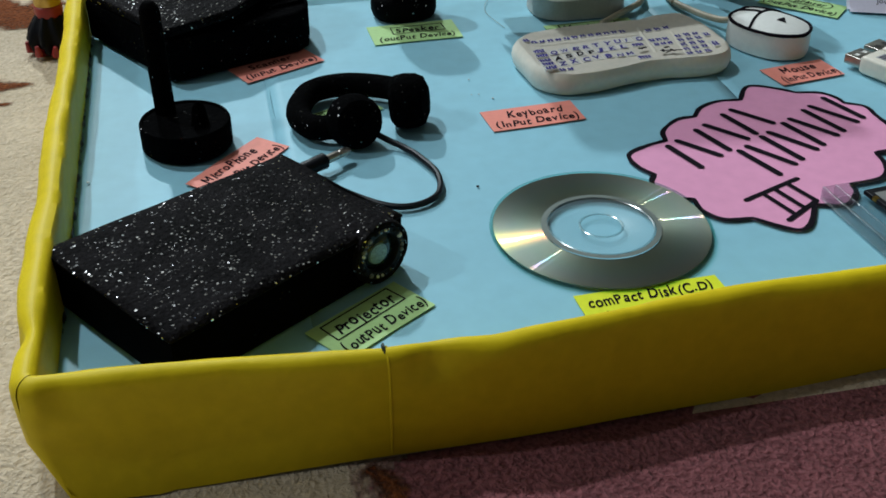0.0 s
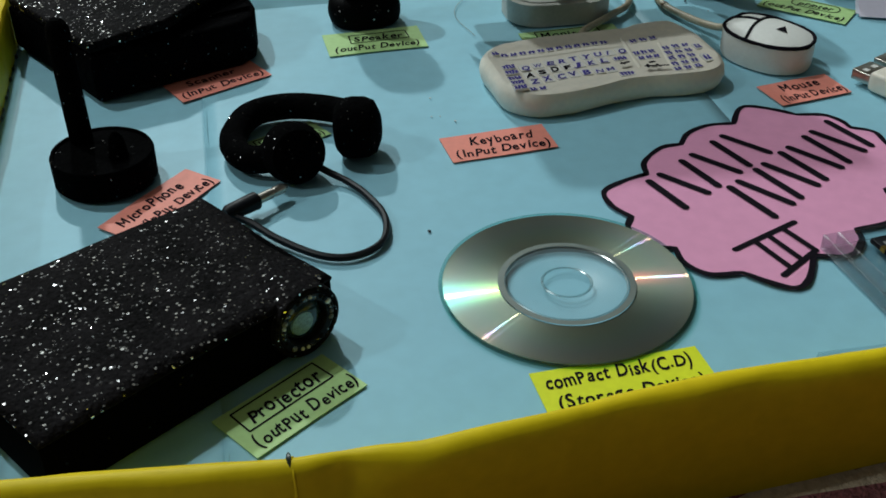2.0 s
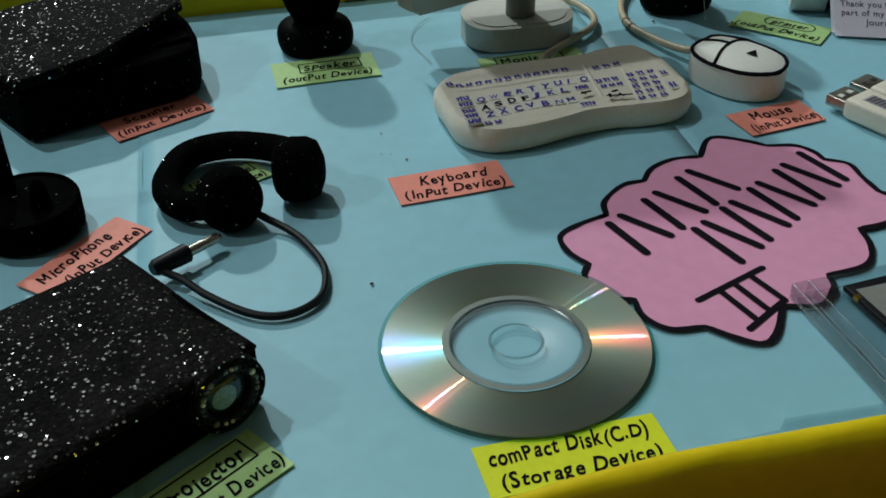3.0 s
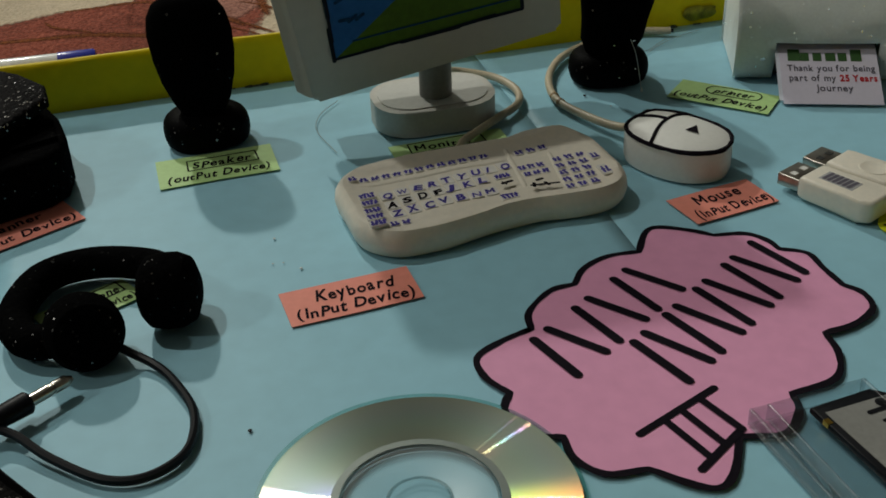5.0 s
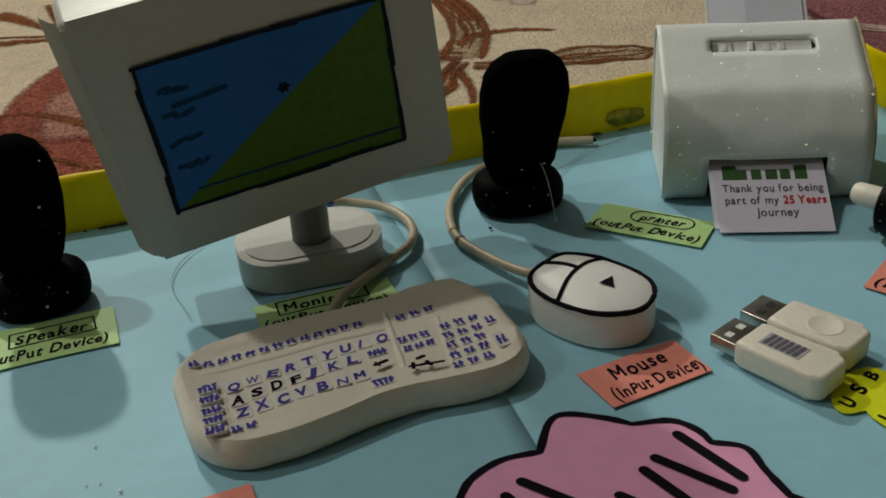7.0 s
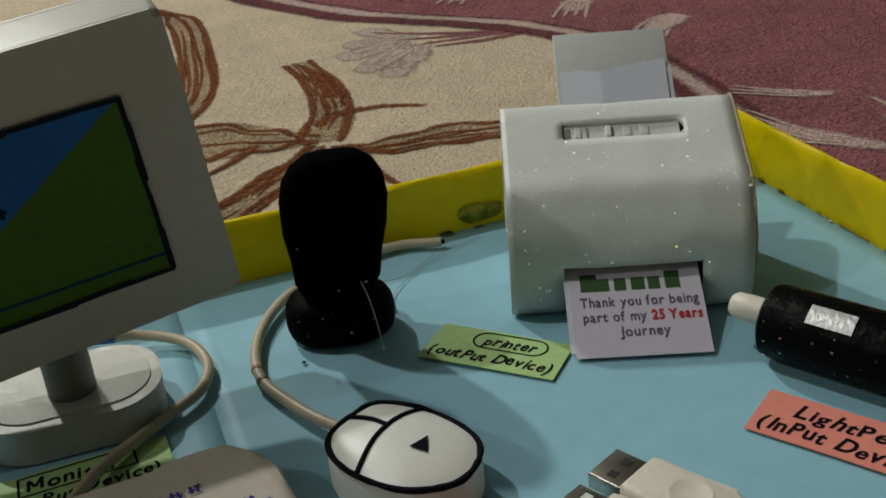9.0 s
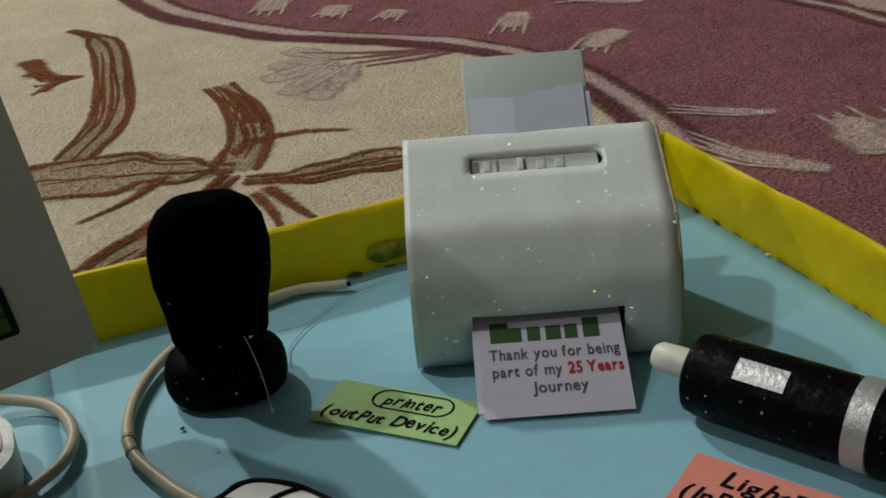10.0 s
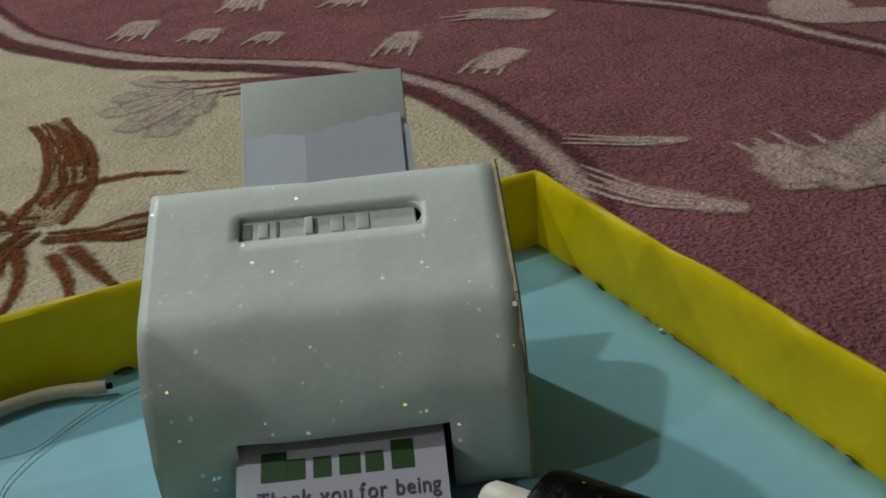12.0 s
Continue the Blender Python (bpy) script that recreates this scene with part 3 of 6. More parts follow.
    flower += [([(0.704, 0.556), (0.696, 0.522), (0.684, 0.494)], [0.020, 0.048, 0.036]), ([(0.84, 0.53), (0.77, 0.508), (0.70, 0.500)], [0.08, 0.070, 0.048]), ([(0.86, 0.47), (0.79, 0.465), (0.71, 0.478)], [0.06, 0.060, 0.036])]
    printed("pale_flower", flower, PALE_FLEECE, 0.0014, 0.10)
    printed("cream_leaf", [([(1.02, 0.86), (0.96, 0.80), (0.945, 0.76), (1.0, 0.72)], [0.03, 0.07, 0.06, 0.05])], PALE_FLEECE, 0.0014)
    # a lilac flower with a mauve feather that grows out of the border
    lilac = []
    for tip in ((0.425, 0.975), (0.395, 0.93), (0.380, 0.895), (0.386, 0.845), (0.406, 0.818), (0.436, 0.848)):
        lilac += brushed((0.462, 0.905), tip, 0.032, 2)
    printed("lilac_petal", lilac, LILAC_FLEECE, 0.0004, 0.2)
    feather = []
    for k, (end, mid) in enumerate((((0.432, 0.955), (0.50, 0.912)), ((0.446, 0.918), (0.50, 0.902)), ((0.452, 0.893), (0.505, 0.888)), ((0.464, 0.878), (0.515, 0.870)))):
        feather.append(([(0.575, 0.880), (mid[0], mid[1]), end], [0.010, 0.014, 0.004]))
    printed("mauve_feather", feather, MAUVE_FLEECE, 0.0006, 0.2)
    # brown branches: a tan middle between two dark strokes
    arms = [([(0.250, 1.205), (0.274, 1.13), (0.268, 1.0), (0.247, 0.87), (0.212, 0.79)], [0.008, 0.032, 0.032, 0.034, 0.03]),
            ([(0.344, 0.905), (0.348, 0.84), (0.340, 0.77), (0.312, 0.705)], [0.026, 0.03, 0.032, 0.034]),
            ([(0.315, 0.712), (0.285, 0.722), (0.245, 0.742), (0.19, 0.758), (0.12, 0.765), (0.03, 0.80)], [0.016, 0.046, 0.078, 0.075, 0.05, 0.03]),
            ([(0.314, 0.685), (0.355, 0.670), (0.40, 0.672), (0.438, 0.660), (0.47, 0.655)], [0.014, 0.034, 0.044, 0.034, 0.01]),
            ([(0.31, 0.700), (0.275, 0.655), (0.232, 0.612), (0.19, 0.575), (0.13, 0.55)], [0.012, 0.030, 0.034, 0.03, 0.03])]
    printed("tan_branch", arms, TAN_FLEECE, 0.0004)
    strokes = []
    for guide, widths in arms:
        pts = spline([(*p, 0) for p in guide], 3)
        for side in (-1, 1):
            line, wide = [], []
            for i, p in enumerate(pts):
                way = (pts[min(i + 1, len(pts) - 1)] - pts[max(i - 1, 0)]).normalized()
                w = widths[min(len(widths) - 1, int(i / len(pts) * len(widths)))]
                line.append((p.x - way.y * side * w * 0.46, p.y + way.x * side * w * 0.46))
                wide.append(rng.uniform(0.005, 0.012))
            strokes.append((line, wide))
        # loose wisps drawn along the branch
        for k in range(8):
            i0 = rng.randrange(0, max(1, len(pts) - 6))
            off, line = rng.uniform(-0.42, 0.42), []
            for i in range(i0, min(len(pts), i0 + rng.randrange(5, 9))):
                way = (pts[min(i + 1, len(pts) - 1)] - pts[max(i - 1, 0)]).normalized()
                w = widths[min(len(widths) - 1, int(i / len(pts) * len(widths)))] * (off + rng.uniform(-0.05, 0.05))
                line.append((pts[i].x - way.y * w, pts[i].y + way.x * w))
            strokes.append((line, [0.0025, rng.uniform(0.004, 0.007), 0.002]))
    strokes += [([(0.318, 0.735), (0.338, 0.755), (0.374, 0.757), (0.410, 0.739)], [0.014, 0.018, 0.014, 0.006]), ([(0.345, 0.90), (0.353, 0.85), (0.350, 0.79)], [0.006, 0.014, 0.006]),
                ([(0.325, 0.665), (0.333, 0.62), (0.34, 0.585)], [0.018, 0.012, 0.005]), ([(0.315, 0.66), (0.318, 0.62), (0.315, 0.58)], [0.014, 0.010, 0.004]),
                ([(0.30, 0.68), (0.295, 0.63), (0.28, 0.585)], [0.014, 0.010, 0.005]), ([(0.20, 1.11), (0.215, 1.04), (0.245, 1.015)], [0.03, 0.02, 0.006]),
                ([(0.195, 1.06), (0.215, 1.03), (0.235, 1.02)], [0.02, 0.012, 0.006]), ([(0.205, 0.99), (0.22, 1.015), (0.245, 1.015)], [0.02, 0.012, 0.004]),
                ([(0.27, 0.72), (0.24, 0.69), (0.20, 0.665)], [0.014, 0.010, 0.004])]
    for k in range(5):
        strokes.append(([(0.195 + 0.004 * k, 0.985 + 0.03 * k), (0.21, 1.0 + 0.012 * k), (0.235, 1.018)], [0.005, 0.006, 0.004]))
    printed("brown_stroke", strokes, BROWN_FLEECE, 0.0007, 0.35)
    # rose and twigs behind the left of the tray
    printed("rose_petal", [([(-0.28, 0.60), (-0.16, 0.62), (-0.05, 0.65), (0.04, 0.62)], [0.22, 0.19, 0.17, 0.12]), ([(-0.02, 0.66), (0.01, 0.74), (0.05, 0.80), (0.09, 0.80)], [0.08, 0.12, 0.14, 0.05])], ROSE_FLEECE, 0.0004, 0.05)
    printed("rose_petal", [([(0.0, 0.66), (0.03, 0.74), (0.065, 0.79)], [0.05, 0.10, 0.06])], BLUSH_FLEECE, 0.0007, 0.1)
    printed("rose_vein", [([(-0.25, 0.66), (-0.15, 0.675), (-0.06, 0.655), (0.0, 0.62)], [0.006, 0.012, 0.014, 0.006]), ([(-0.12, 0.735), (-0.04, 0.735), (0.0, 0.70), (0.035, 0.64)], [0.004, 0.008, 0.016, 0.01]),
                          ([(0.02, 0.83), (0.05, 0.76), (0.055, 0.66)], [0.004, 0.012, 0.01]), ([(-0.2, 0.60), (-0.1, 0.60), (0.0, 0.575)], [0.006, 0.012, 0.006])], BROWN_FLEECE, 0.0007, 0.3)
    streaks = []
    for k in range(26):
        x, y = rng.uniform(-0.30, 0.06), rng.uniform(0.52, 0.72)
        streaks.append(([(x, y), (x + rng.uniform(0.01, 0.03), y - 0.02), (x + rng.uniform(0.02, 0.05), y - rng.uniform(0.035, 0.06))], [0.002, rng.uniform(0.003, 0.007), 0.002]))
    printed("rose_streak", streaks, BROWN_FLEECE, 0.0009, 0.3)
    printed("brown_twig", [([(-0.16, 0.93), (-0.08, 0.925), (0.005, 0.915)], [0.03, 0.026, 0.006]), ([(-0.16, 0.98), (-0.08, 0.95), (0.0, 0.92)], [0.008, 0.01, 0.006]), ([(-0.07, 1.03), (-0.03, 0.97), (0.0, 0.92)], [0.03, 0.016, 0.006]), ([(-0.02, 1.04), (-0.01, 0.97), (0.002, 0.92)], [0.012, 0.01, 0.005]),
                           ([(-0.37, 0.42), (-0.33, 0.37), (-0.29, 0.365)], [0.05, 0.035, 0.006]), ([(-0.40, 0.34), (-0.35, 0.33), (-0.30, 0.335)], [0.03, 0.02, 0.006]), ([(-0.36, 0.55), (-0.31, 0.50), (-0.29, 0.56)], [0.05, 0.05, 0.02]),
                           ([(-0.115, -0.068), (-0.105, -0.085), (-0.11, -0.11)], [0.01, 0.016, 0.012])], BROWN_FLEECE, 0.0006, 0.3)


build_blanket()


def build_room():
    def wall(name, label, x0, x1, y0, y1, z0, z1):
        bm = bmesh.new()
        add_box(bm, x0, x1, y0, y1, z0, z1)
        ob = part(name, bm, WALL_PAINT, None, smooth=False, scale=False)
        tagged(ob, label, "wall" if name != "ceiling" else "ceiling", kind="structure")
    # added out of view; their dark grey keeps the bounced light low
    wall("wall_north", "plain dark grey wall behind the tray, out of view", -3.0, 3.0, 3.0, 3.1, -0.5, 2.6)
    wall("wall_south", "plain dark grey wall of the room, out of view", -3.0, 3.0, -3.0, -2.9, -0.5, 2.6)
    wall("wall_east", "plain dark grey wall of the room, out of view", 2.9, 3.0, -2.9, 3.0, -0.5, 2.6)
    wall("wall_west", "plain dark grey wall of the room, out of view", -3.0, -2.9, -2.9, 3.0, -0.5, 2.6)
    wall("ceiling", "plain dark grey ceiling of the room, out of view", -3.0, 3.0, -3.0, 3.1, 2.6, 2.7)


build_room()


# ---- the tray ----
X0, X1, Y0, Y1 = -0.2424, 0.5086, -0.0480, 0.4600
LEAN = -0.0060                                              # the left wall splays outwards towards the back
FRONT_FOOT = (-0.2365, -0.0650)                              # where the front corner meets the blanket
FLARE = 0.0125                                              # the back wall bends outwards towards its far end


def bow_out(x):
    """How far the front wall bulges outwards."""
    return 0.0128 * math.exp(-((x + 0.062) / 0.092) ** 2)


def back_line(x):
    return Y1 + FLARE * max(0.0, (x - X0) / (X1 - X0)) ** 2.6


def build_tray():
    tray = thing("display_tray", "shallow cardboard tray lined with blue paper, yellow paper walls", "tray")
    bm = bmesh.new()
    back = [(X1 + 0.003 - (X1 - X0 + 0.006) * k / 24) for k in range(25)]
    add_prism(bm, [(X0 + 0.008 + (X1 - X0 - 0.005) * k / 24, Y0 - 0.001 - bow_out(X0 + (X1 - X0) * k / 24)) for k in range(25)] + [(x, back_line(x) + 0.003) for x in back[:-1]] + [(X0 + 0.006, Y1 + 0.003)], BED, -0.0006)
    part("board", bm, BLUE, tray, "cardboard base", smooth=False)
    # three sheets of blue paper that overlap a little, not quite flat
    for k, (a, b) in enumerate(((X0, -0.126), (-0.128, 0.1765), (0.1745, X1))):
        bm = bmesh.new()
        nx, ny = 30, 50
        rows = []
        for i in range(nx + 1):
            row = []
            for j in range(ny + 1):
                x = a + (b - a) * i / nx
                y0 = Y0 - bow_out(x)
                y = y0 + (back_line(x) - y0) * j / ny
                x += LEAN * max(0.0, (y - Y0) / (Y1 - Y0)) if k == 0 and i == 0 else 0.0
                edge = min(i, nx - i) / nx
                h = 0.00030 * noise.noise(Vector((x * 14, y * 14, k))) + (0.0003 if edge == 0 and k != 1 else 0.0)
                row.append(bm.verts.new((x, y, h - 0.0003 + (0.00035 if k == 1 else 0))))
            rows.append(row)
        for i in range(nx):
            for j in range(ny):
                bm.faces.new((rows[i][j], rows[i + 1][j], rows[i + 1][j + 1], rows[i][j + 1]))
        thicken(part("paper_sheet", bm, BLUE, tray, "light blue paper, faintly creased"), 0.0003)

    def wall(name, a, b, out, label, seed, tall=0.0338, foot=0.0010, thick=1.0, dents=(), flare=0.0, bulge=None, hemline=None, corners=None):
        """A wrapped wall that tapers downwards, with a soft, uneven rim; it turns half of each corner. out: which way its back lies."""
        bm = bmesh.new()
        a, b, out = Vector((*a, 0)), Vector((*b, 0)), Vector((*out, 0))
        along = (b - a).normalized()
        n = 110
        span = (b - a).length
        section = [(0.0, -0.0005), (0.0, 0.15), (0.0, 0.3), (0.0, 0.45), (0.0, 0.6), (0.0, 0.75), (0.0002, 0.88), (0.0010, 0.955), (0.0026, 0.992), (0.0046, 1.0), (0.0070, 0.975), (0.0088, 0.92), (0.0098, 0.83), (0.0100, 0.68), (0.0099, 0.52), (0.0096, 0.35), (0.0093, 0.17), (0.0090, 0.0), (0.0085, -0.33), (0.0080, -0.66), (0.0074, -1.0)]
        stops = [(a, -45 + 7.5 * k, 0.0) for k in range(6)] + [(a.lerp(b, t), 0.0, t) for t in [0.0, 0.0015] + [i / n for i in range(1, n)] + [0.9985, 1.0]] + [(b, 7.5 * k, 1.0) for k in range(1, 7)]
        rows = []
        for base, turned, t in stops:
            c, sn = math.cos(radians(turned)), math.sin(radians(turned))
            way = out * c + along * sn
            base = base + out * flare * ((1 - t) ** 2.6 - (1 - t))
            if bulge:
                base = base + out * bulge(base.x)
            calm = min(1.0, 14 * min(t, 1 - t))
            wave = calm * (0.0030 * noise.noise(Vector((t * 4, seed, 0))) + 0.0006 * noise.noise(Vector((t * 17, seed, 3))))
            top = tall + calm * (0.0010 * noise.noise(Vector((t * 6, seed, 9))) + 0.0006 * noise.noise(Vector((t * 25, seed, 5))))
            swell = 1 + calm * 0.20 * noise.noise(Vector((t * 9, seed, 12)))
            for place, wide, drop, pinch in dents:
                near = math.exp(-((t - place) / wide) ** 2)
                top -= drop * near
                swell -= pinch * near
            deep = thick
            for end in (corners or {}):
                near = max(0.0, 1 - 9 * abs(t - end))
                deep += (1.15 - thick) * near * near * (3 - 2 * near)
            hem = BED + foot + calm * 0.0016 * noise.noise(Vector((t * 8, seed, 21)))
            row = []
            for d, h in section:
                z = h * top if h >= 0 else (-0.001 if h > -0.1 else -h * hem)
                bow = wave * max(0.0, min(1.0, h))
                # soft buckles and a few sharp creases in the paper
                if h > 0.05 or d > 0.001:
                    u, v = t * span * 26, h * 1.6 + d * 300
                    crease = (1 - abs(noise.noise(Vector((u * 0.8 + v * 0.35, seed, 31))))) ** 9
                    bow += calm * (0.0009 * noise.noise(Vector((u, v, seed + 40))) - 0.0007 * crease)
                q = base + way * ((d * swell if h > 0.6 else d) * deep + bow)
                if h < -0.1:
                    low = base + out * hemline(base.x) if hemline else base + way * d * deep
                    for end, foot_at in (corners or {}).items():
                        low = low.lerp(Vector((*foot_at, 0)), max(0.0, 1 - 22 * abs(t - end)))
                    q = (base + way * 0.0090 * deep).lerp(low, -h)
                row.append(bm.verts.new((q.x, q.y, z)))
            rows.append(row)
        for r, q in zip(rows, rows[1:]):
            for k in range(len(section)):
                m = (k + 1) % len(section)
                bm.faces.new((r[k], r[m], q[m], q[k]))
        bmesh.ops.remove_doubles(bm, verts=bm.verts, dist=1e-6)
        return part(name, bm, YELLOW, tray, label)

    front = wall("front_wall", (X0, Y0), (X1, Y0), (0, -1), "yellow paper wall with a seam", 1.0, foot=-0.0030, bulge=bow_out, hemline=lambda x: max(0.0075, min(0.0172, 0.0172 - 0.055 * (x + 0.02))) - (0.0 if x < -0.2 else bow_out(x)), corners={0: FRONT_FOOT}, dents=((0.186, 0.004, 0.0012, 0.10), (0.208, 0.010, 0.0016, 0.42), (0.245, 0.012, 0.0006, -0.15), (0.012, 0.010, 0.0010, 0.25)))
    wall("back_wall", (X1, Y1 + FLARE), (X0 + LEAN, Y1), (0, 1), "yellow paper wall", 7.0, thick=0.8, flare=FLARE)
    wall("left_wall", (X0 + LEAN, Y1), (X0, Y0), (-1, 0), "yellow paper wall, pinched at its corner", 3.0, thick=1.35, dents=((0.945, 0.020, 0.0012, 0.30),), hemline=lambda x: -0.0020, corners={1: FRONT_FOOT})
    wall("right_wall", (X1, Y0), (X1, Y1 + FLARE), (1, 0), "yellow paper wall", 5.0, thick=0.6)
    # the lap where two strips of yellow paper meet
    bm = bmesh.new()
    lap = Y0 - bow_out(-0.103)
    pts = spline([(-0.1030, lap - 0.0030, 0.0330), (-0.1030, lap - 0.0085, 0.0312), (-0.1028, lap - 0.0100, 0.0260), (-0.1026, lap - 0.0099, 0.012), (-0.1024, lap - 0.0080, -0.022)], 6)
    add_tube(bm, pts, 0.0007, 8)
    part("seam", bm, YELLOW, front)
    bm = bmesh.new()
    add_tube(bm, spline([(-0.1040, lap - 0.0012, 0.0336), (-0.1042, lap - 0.0045, 0.0338), (-0.1040, lap - 0.0078, 0.0322)], 5), [0.0003, 0.0005, 0.0008, 0.0008, 0.0009, 0.0009, 0.0008, 0.0007, 0.0005, 0.0004, 0.0003], 6)
    part("seam_gap", bm, GRIME, front, "dark gap at the top of the seam")
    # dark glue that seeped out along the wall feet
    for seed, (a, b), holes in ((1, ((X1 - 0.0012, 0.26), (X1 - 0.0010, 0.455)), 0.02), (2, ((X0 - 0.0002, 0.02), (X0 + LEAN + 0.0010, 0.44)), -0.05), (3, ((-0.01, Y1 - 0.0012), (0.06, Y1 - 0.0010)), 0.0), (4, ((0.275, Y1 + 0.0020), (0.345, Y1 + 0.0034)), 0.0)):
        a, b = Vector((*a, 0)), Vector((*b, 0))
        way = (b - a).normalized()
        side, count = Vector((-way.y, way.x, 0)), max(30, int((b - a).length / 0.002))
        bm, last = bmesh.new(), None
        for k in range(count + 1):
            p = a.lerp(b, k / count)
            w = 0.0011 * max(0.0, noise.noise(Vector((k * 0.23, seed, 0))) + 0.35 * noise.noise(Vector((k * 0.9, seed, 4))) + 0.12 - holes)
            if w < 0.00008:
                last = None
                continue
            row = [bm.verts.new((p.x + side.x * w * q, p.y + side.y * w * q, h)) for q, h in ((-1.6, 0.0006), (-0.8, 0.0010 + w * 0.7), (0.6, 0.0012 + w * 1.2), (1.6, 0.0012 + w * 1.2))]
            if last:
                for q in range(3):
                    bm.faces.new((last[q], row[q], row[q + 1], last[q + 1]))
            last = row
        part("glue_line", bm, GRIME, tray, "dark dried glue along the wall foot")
    # a blotch of dark paint on the back wall
    bm = bmesh.new()
    ring = []
    for k in range(40):
        a = 2 * math.pi * k / 40
        r = 1 + 0.35 * noise.noise(Vector((math.cos(a) * 1.6, math.sin(a) * 1.6, 8)))
        ring.append((0.3440 + 0.0150 * r * math.cos(a), 0.0085 + 0.0052 * r * math.sin(a)))
    bm.faces.new([bm.verts.new((x, back_line(x) - 0.0016, z)) for x, z in ring])
    thicken(part("paint_blotch", bm, BLOTCH, tray, "dark green blotch on the yellow paper"), 0.0004)
    # clear tape along the foot of the front wall
    bm = bmesh.new()
    add_prism(bm, [(0.098, Y0 + 0.001), (0.40, Y0 + 0.001), (0.40, -0.016), (0.165, -0.0145), (0.125, -0.0135), (0.120, -0.019), (0.099, -0.020)], 0.0009, 0.0012)
    part("tape", bm, TAPE, tray, "clear sticky tape", smooth=False)


build_tray()

# ---- labels ----
RNG = random.Random(11)


def build_label(label, x, y, turn, wide, tall, material, lines, box=None, outline=None, pill=False, lift=0.0009):
    """A cut slip of coloured paper with marker writing; (x, y) is its lower left corner."""
    ob = thing("paper_label", label, "label", x, y, lift, turn, "device labels")
    bm = bmesh.new()
    if outline is None:
        j = lambda: RNG.uniform(-0.0006, 0.0006)
        ring = [(0 + j(), 0 + j()), (wide / 2, j() / 2), (wide + j(), 0 + j()), (wide + j(), tall + j()), (wide / 2, tall + j() / 2), (0 + j(), tall + j())]
    else:
        ring = outline
    add_prism(bm, ring, 0, 0.0004)
    part("slip", bm, material, ob, smooth=False)
    for text, u, v, size, width in lines:
        write(ob, text, u, v, size * 1.06, 0.0006, width, RNG, INK, 1.3, 0.024)
    if box:
        u0, v0, u1, v1 = box
        bm = bmesh.new()
        if pill:
            r = (v1 - v0) / 2
            ring = [Vector((p[0] + (u0 + u1) / 2, p[1] + (v0 + v1) / 2, 0)) for p in round_rect(u1 - u0, v1 - v0, r * 0.98, 8)]
            add_stroke(bm, ring + [ring[0], ring[1]], 0.0009, 0.0006)
        else:
            c = [(u0, v0), (u1, v0 + 0.0006), (u1 - 0.0004, v1), (u0 + 0.0004, v1 - 0.0004)]
            ring = [Vector((*c[k], 0)).lerp(Vector((*c[(k + 1) % 4], 0)), t) for k in range(4) for t in (0, 0.03, 0.97)]
            add_stroke(bm, ring + [ring[0], ring[1]], 0.0009, 0.0006)
        part("drawn_frame", bm, INK, ob, "hand-drawn frame round the word", smooth=False)
    return ob


build_label("light green paper label handwritten Projector, beside the projector", -0.1155, -0.0275, 35, 0.0580, 0.0290, GREEN,
            [("Projector", 0.0105, 0.0160, 0.0105, 0.038), ("(outPut Device)", 0.0040, 0.0035, 0.0090, 0.053)], (0.0070, 0.0135, 0.0515, 0.0270))
build_label("salmon paper label handwritten Microphone, tucked under the microphone foot", -0.1648, 0.1347, 48.5, 0.0665, 0.0255, SALMON,
            [("MicroPhone", 0.0060, 0.0135, 0.0095, 0.046), ("(InPut Device)", 0.0120, 0.0030, 0.0085, 0.052)])
build_label("salmon paper label handwritten Scanner, lying before the scanner", -0.1392, 0.2827, 26.3, 0.0611, 0.0285, SALMON,
            [("Scanner", 0.0120, 0.0165, 0.0090, 0.034), ("(InPut Device)", 0.0020, 0.0045, 0.0090, 0.057)])
build_label("light green paper label handwritten Headphone, inside the headband", -0.0970, 0.2040, 27, 0.0450, 0.0215, GREEN,
            [("Headphone", 0.0060, 0.0120, 0.0075, 0.033), ("(outPut Device)", 0.0020, 0.0022, 0.0075, 0.041)], (0.0045, 0.0105, 0.0410, 0.0200))
build_label("light green paper label handwritten Speaker, before a black speaker", -0.0443, 0.3297, 2.8, 0.0667, 0.0345, GREEN,
            [("SPeaker", 0.0195, 0.0178, 0.0108, 0.034), ("(outPut Device)", 0.0040, 0.0045, 0.0100, 0.058)], (0.0170, 0.0160, 0.0570, 0.0290))
build_label("salmon paper label handwritten Keyboard, before the keyboard", 0.0056, 0.1775, 5, 0.0625, 0.0280, SALMON,
            [("Keyboard", 0.0145, 0.0150, 0.0112, 0.038), ("(InPut Device)", 0.0035, 0.0035, 0.0105, 0.056)])
build_label("light green paper label handwritten Monitor, half under the keyboard", 0.0865, 0.3155, 2.5, 0.0690, 0.0245, GREEN,
            [("Monitor", 0.0140, 0.0125, 0.0090, 0.036), ("(outPut Device)", 0.0020, 0.0025, 0.0085, 0.062)], (0.0110, 0.0105, 0.0560, 0.0230))
build_label("salmon paper label handwritten Mouse, before the mouse", 0.2147, 0.2030, 9.5, 0.0505, 0.0280, SALMON,
            [("Mouse", 0.0110, 0.0155, 0.0105, 0.028), ("(InPut Device)", 0.0035, 0.0035, 0.0100, 0.046)])
build_label("light green paper label handwritten Printer, before the printer", 0.2672, 0.3525, -45, 0.0635, 0.0295, GREEN,
            [("printer", 0.0235, 0.0175, 0.0090, 0.025), ("(outPut Device)", 0.0020, 0.0045, 0.0095, 0.058)], (0.0185, 0.0150, 0.0530, 0.0275), pill=True)
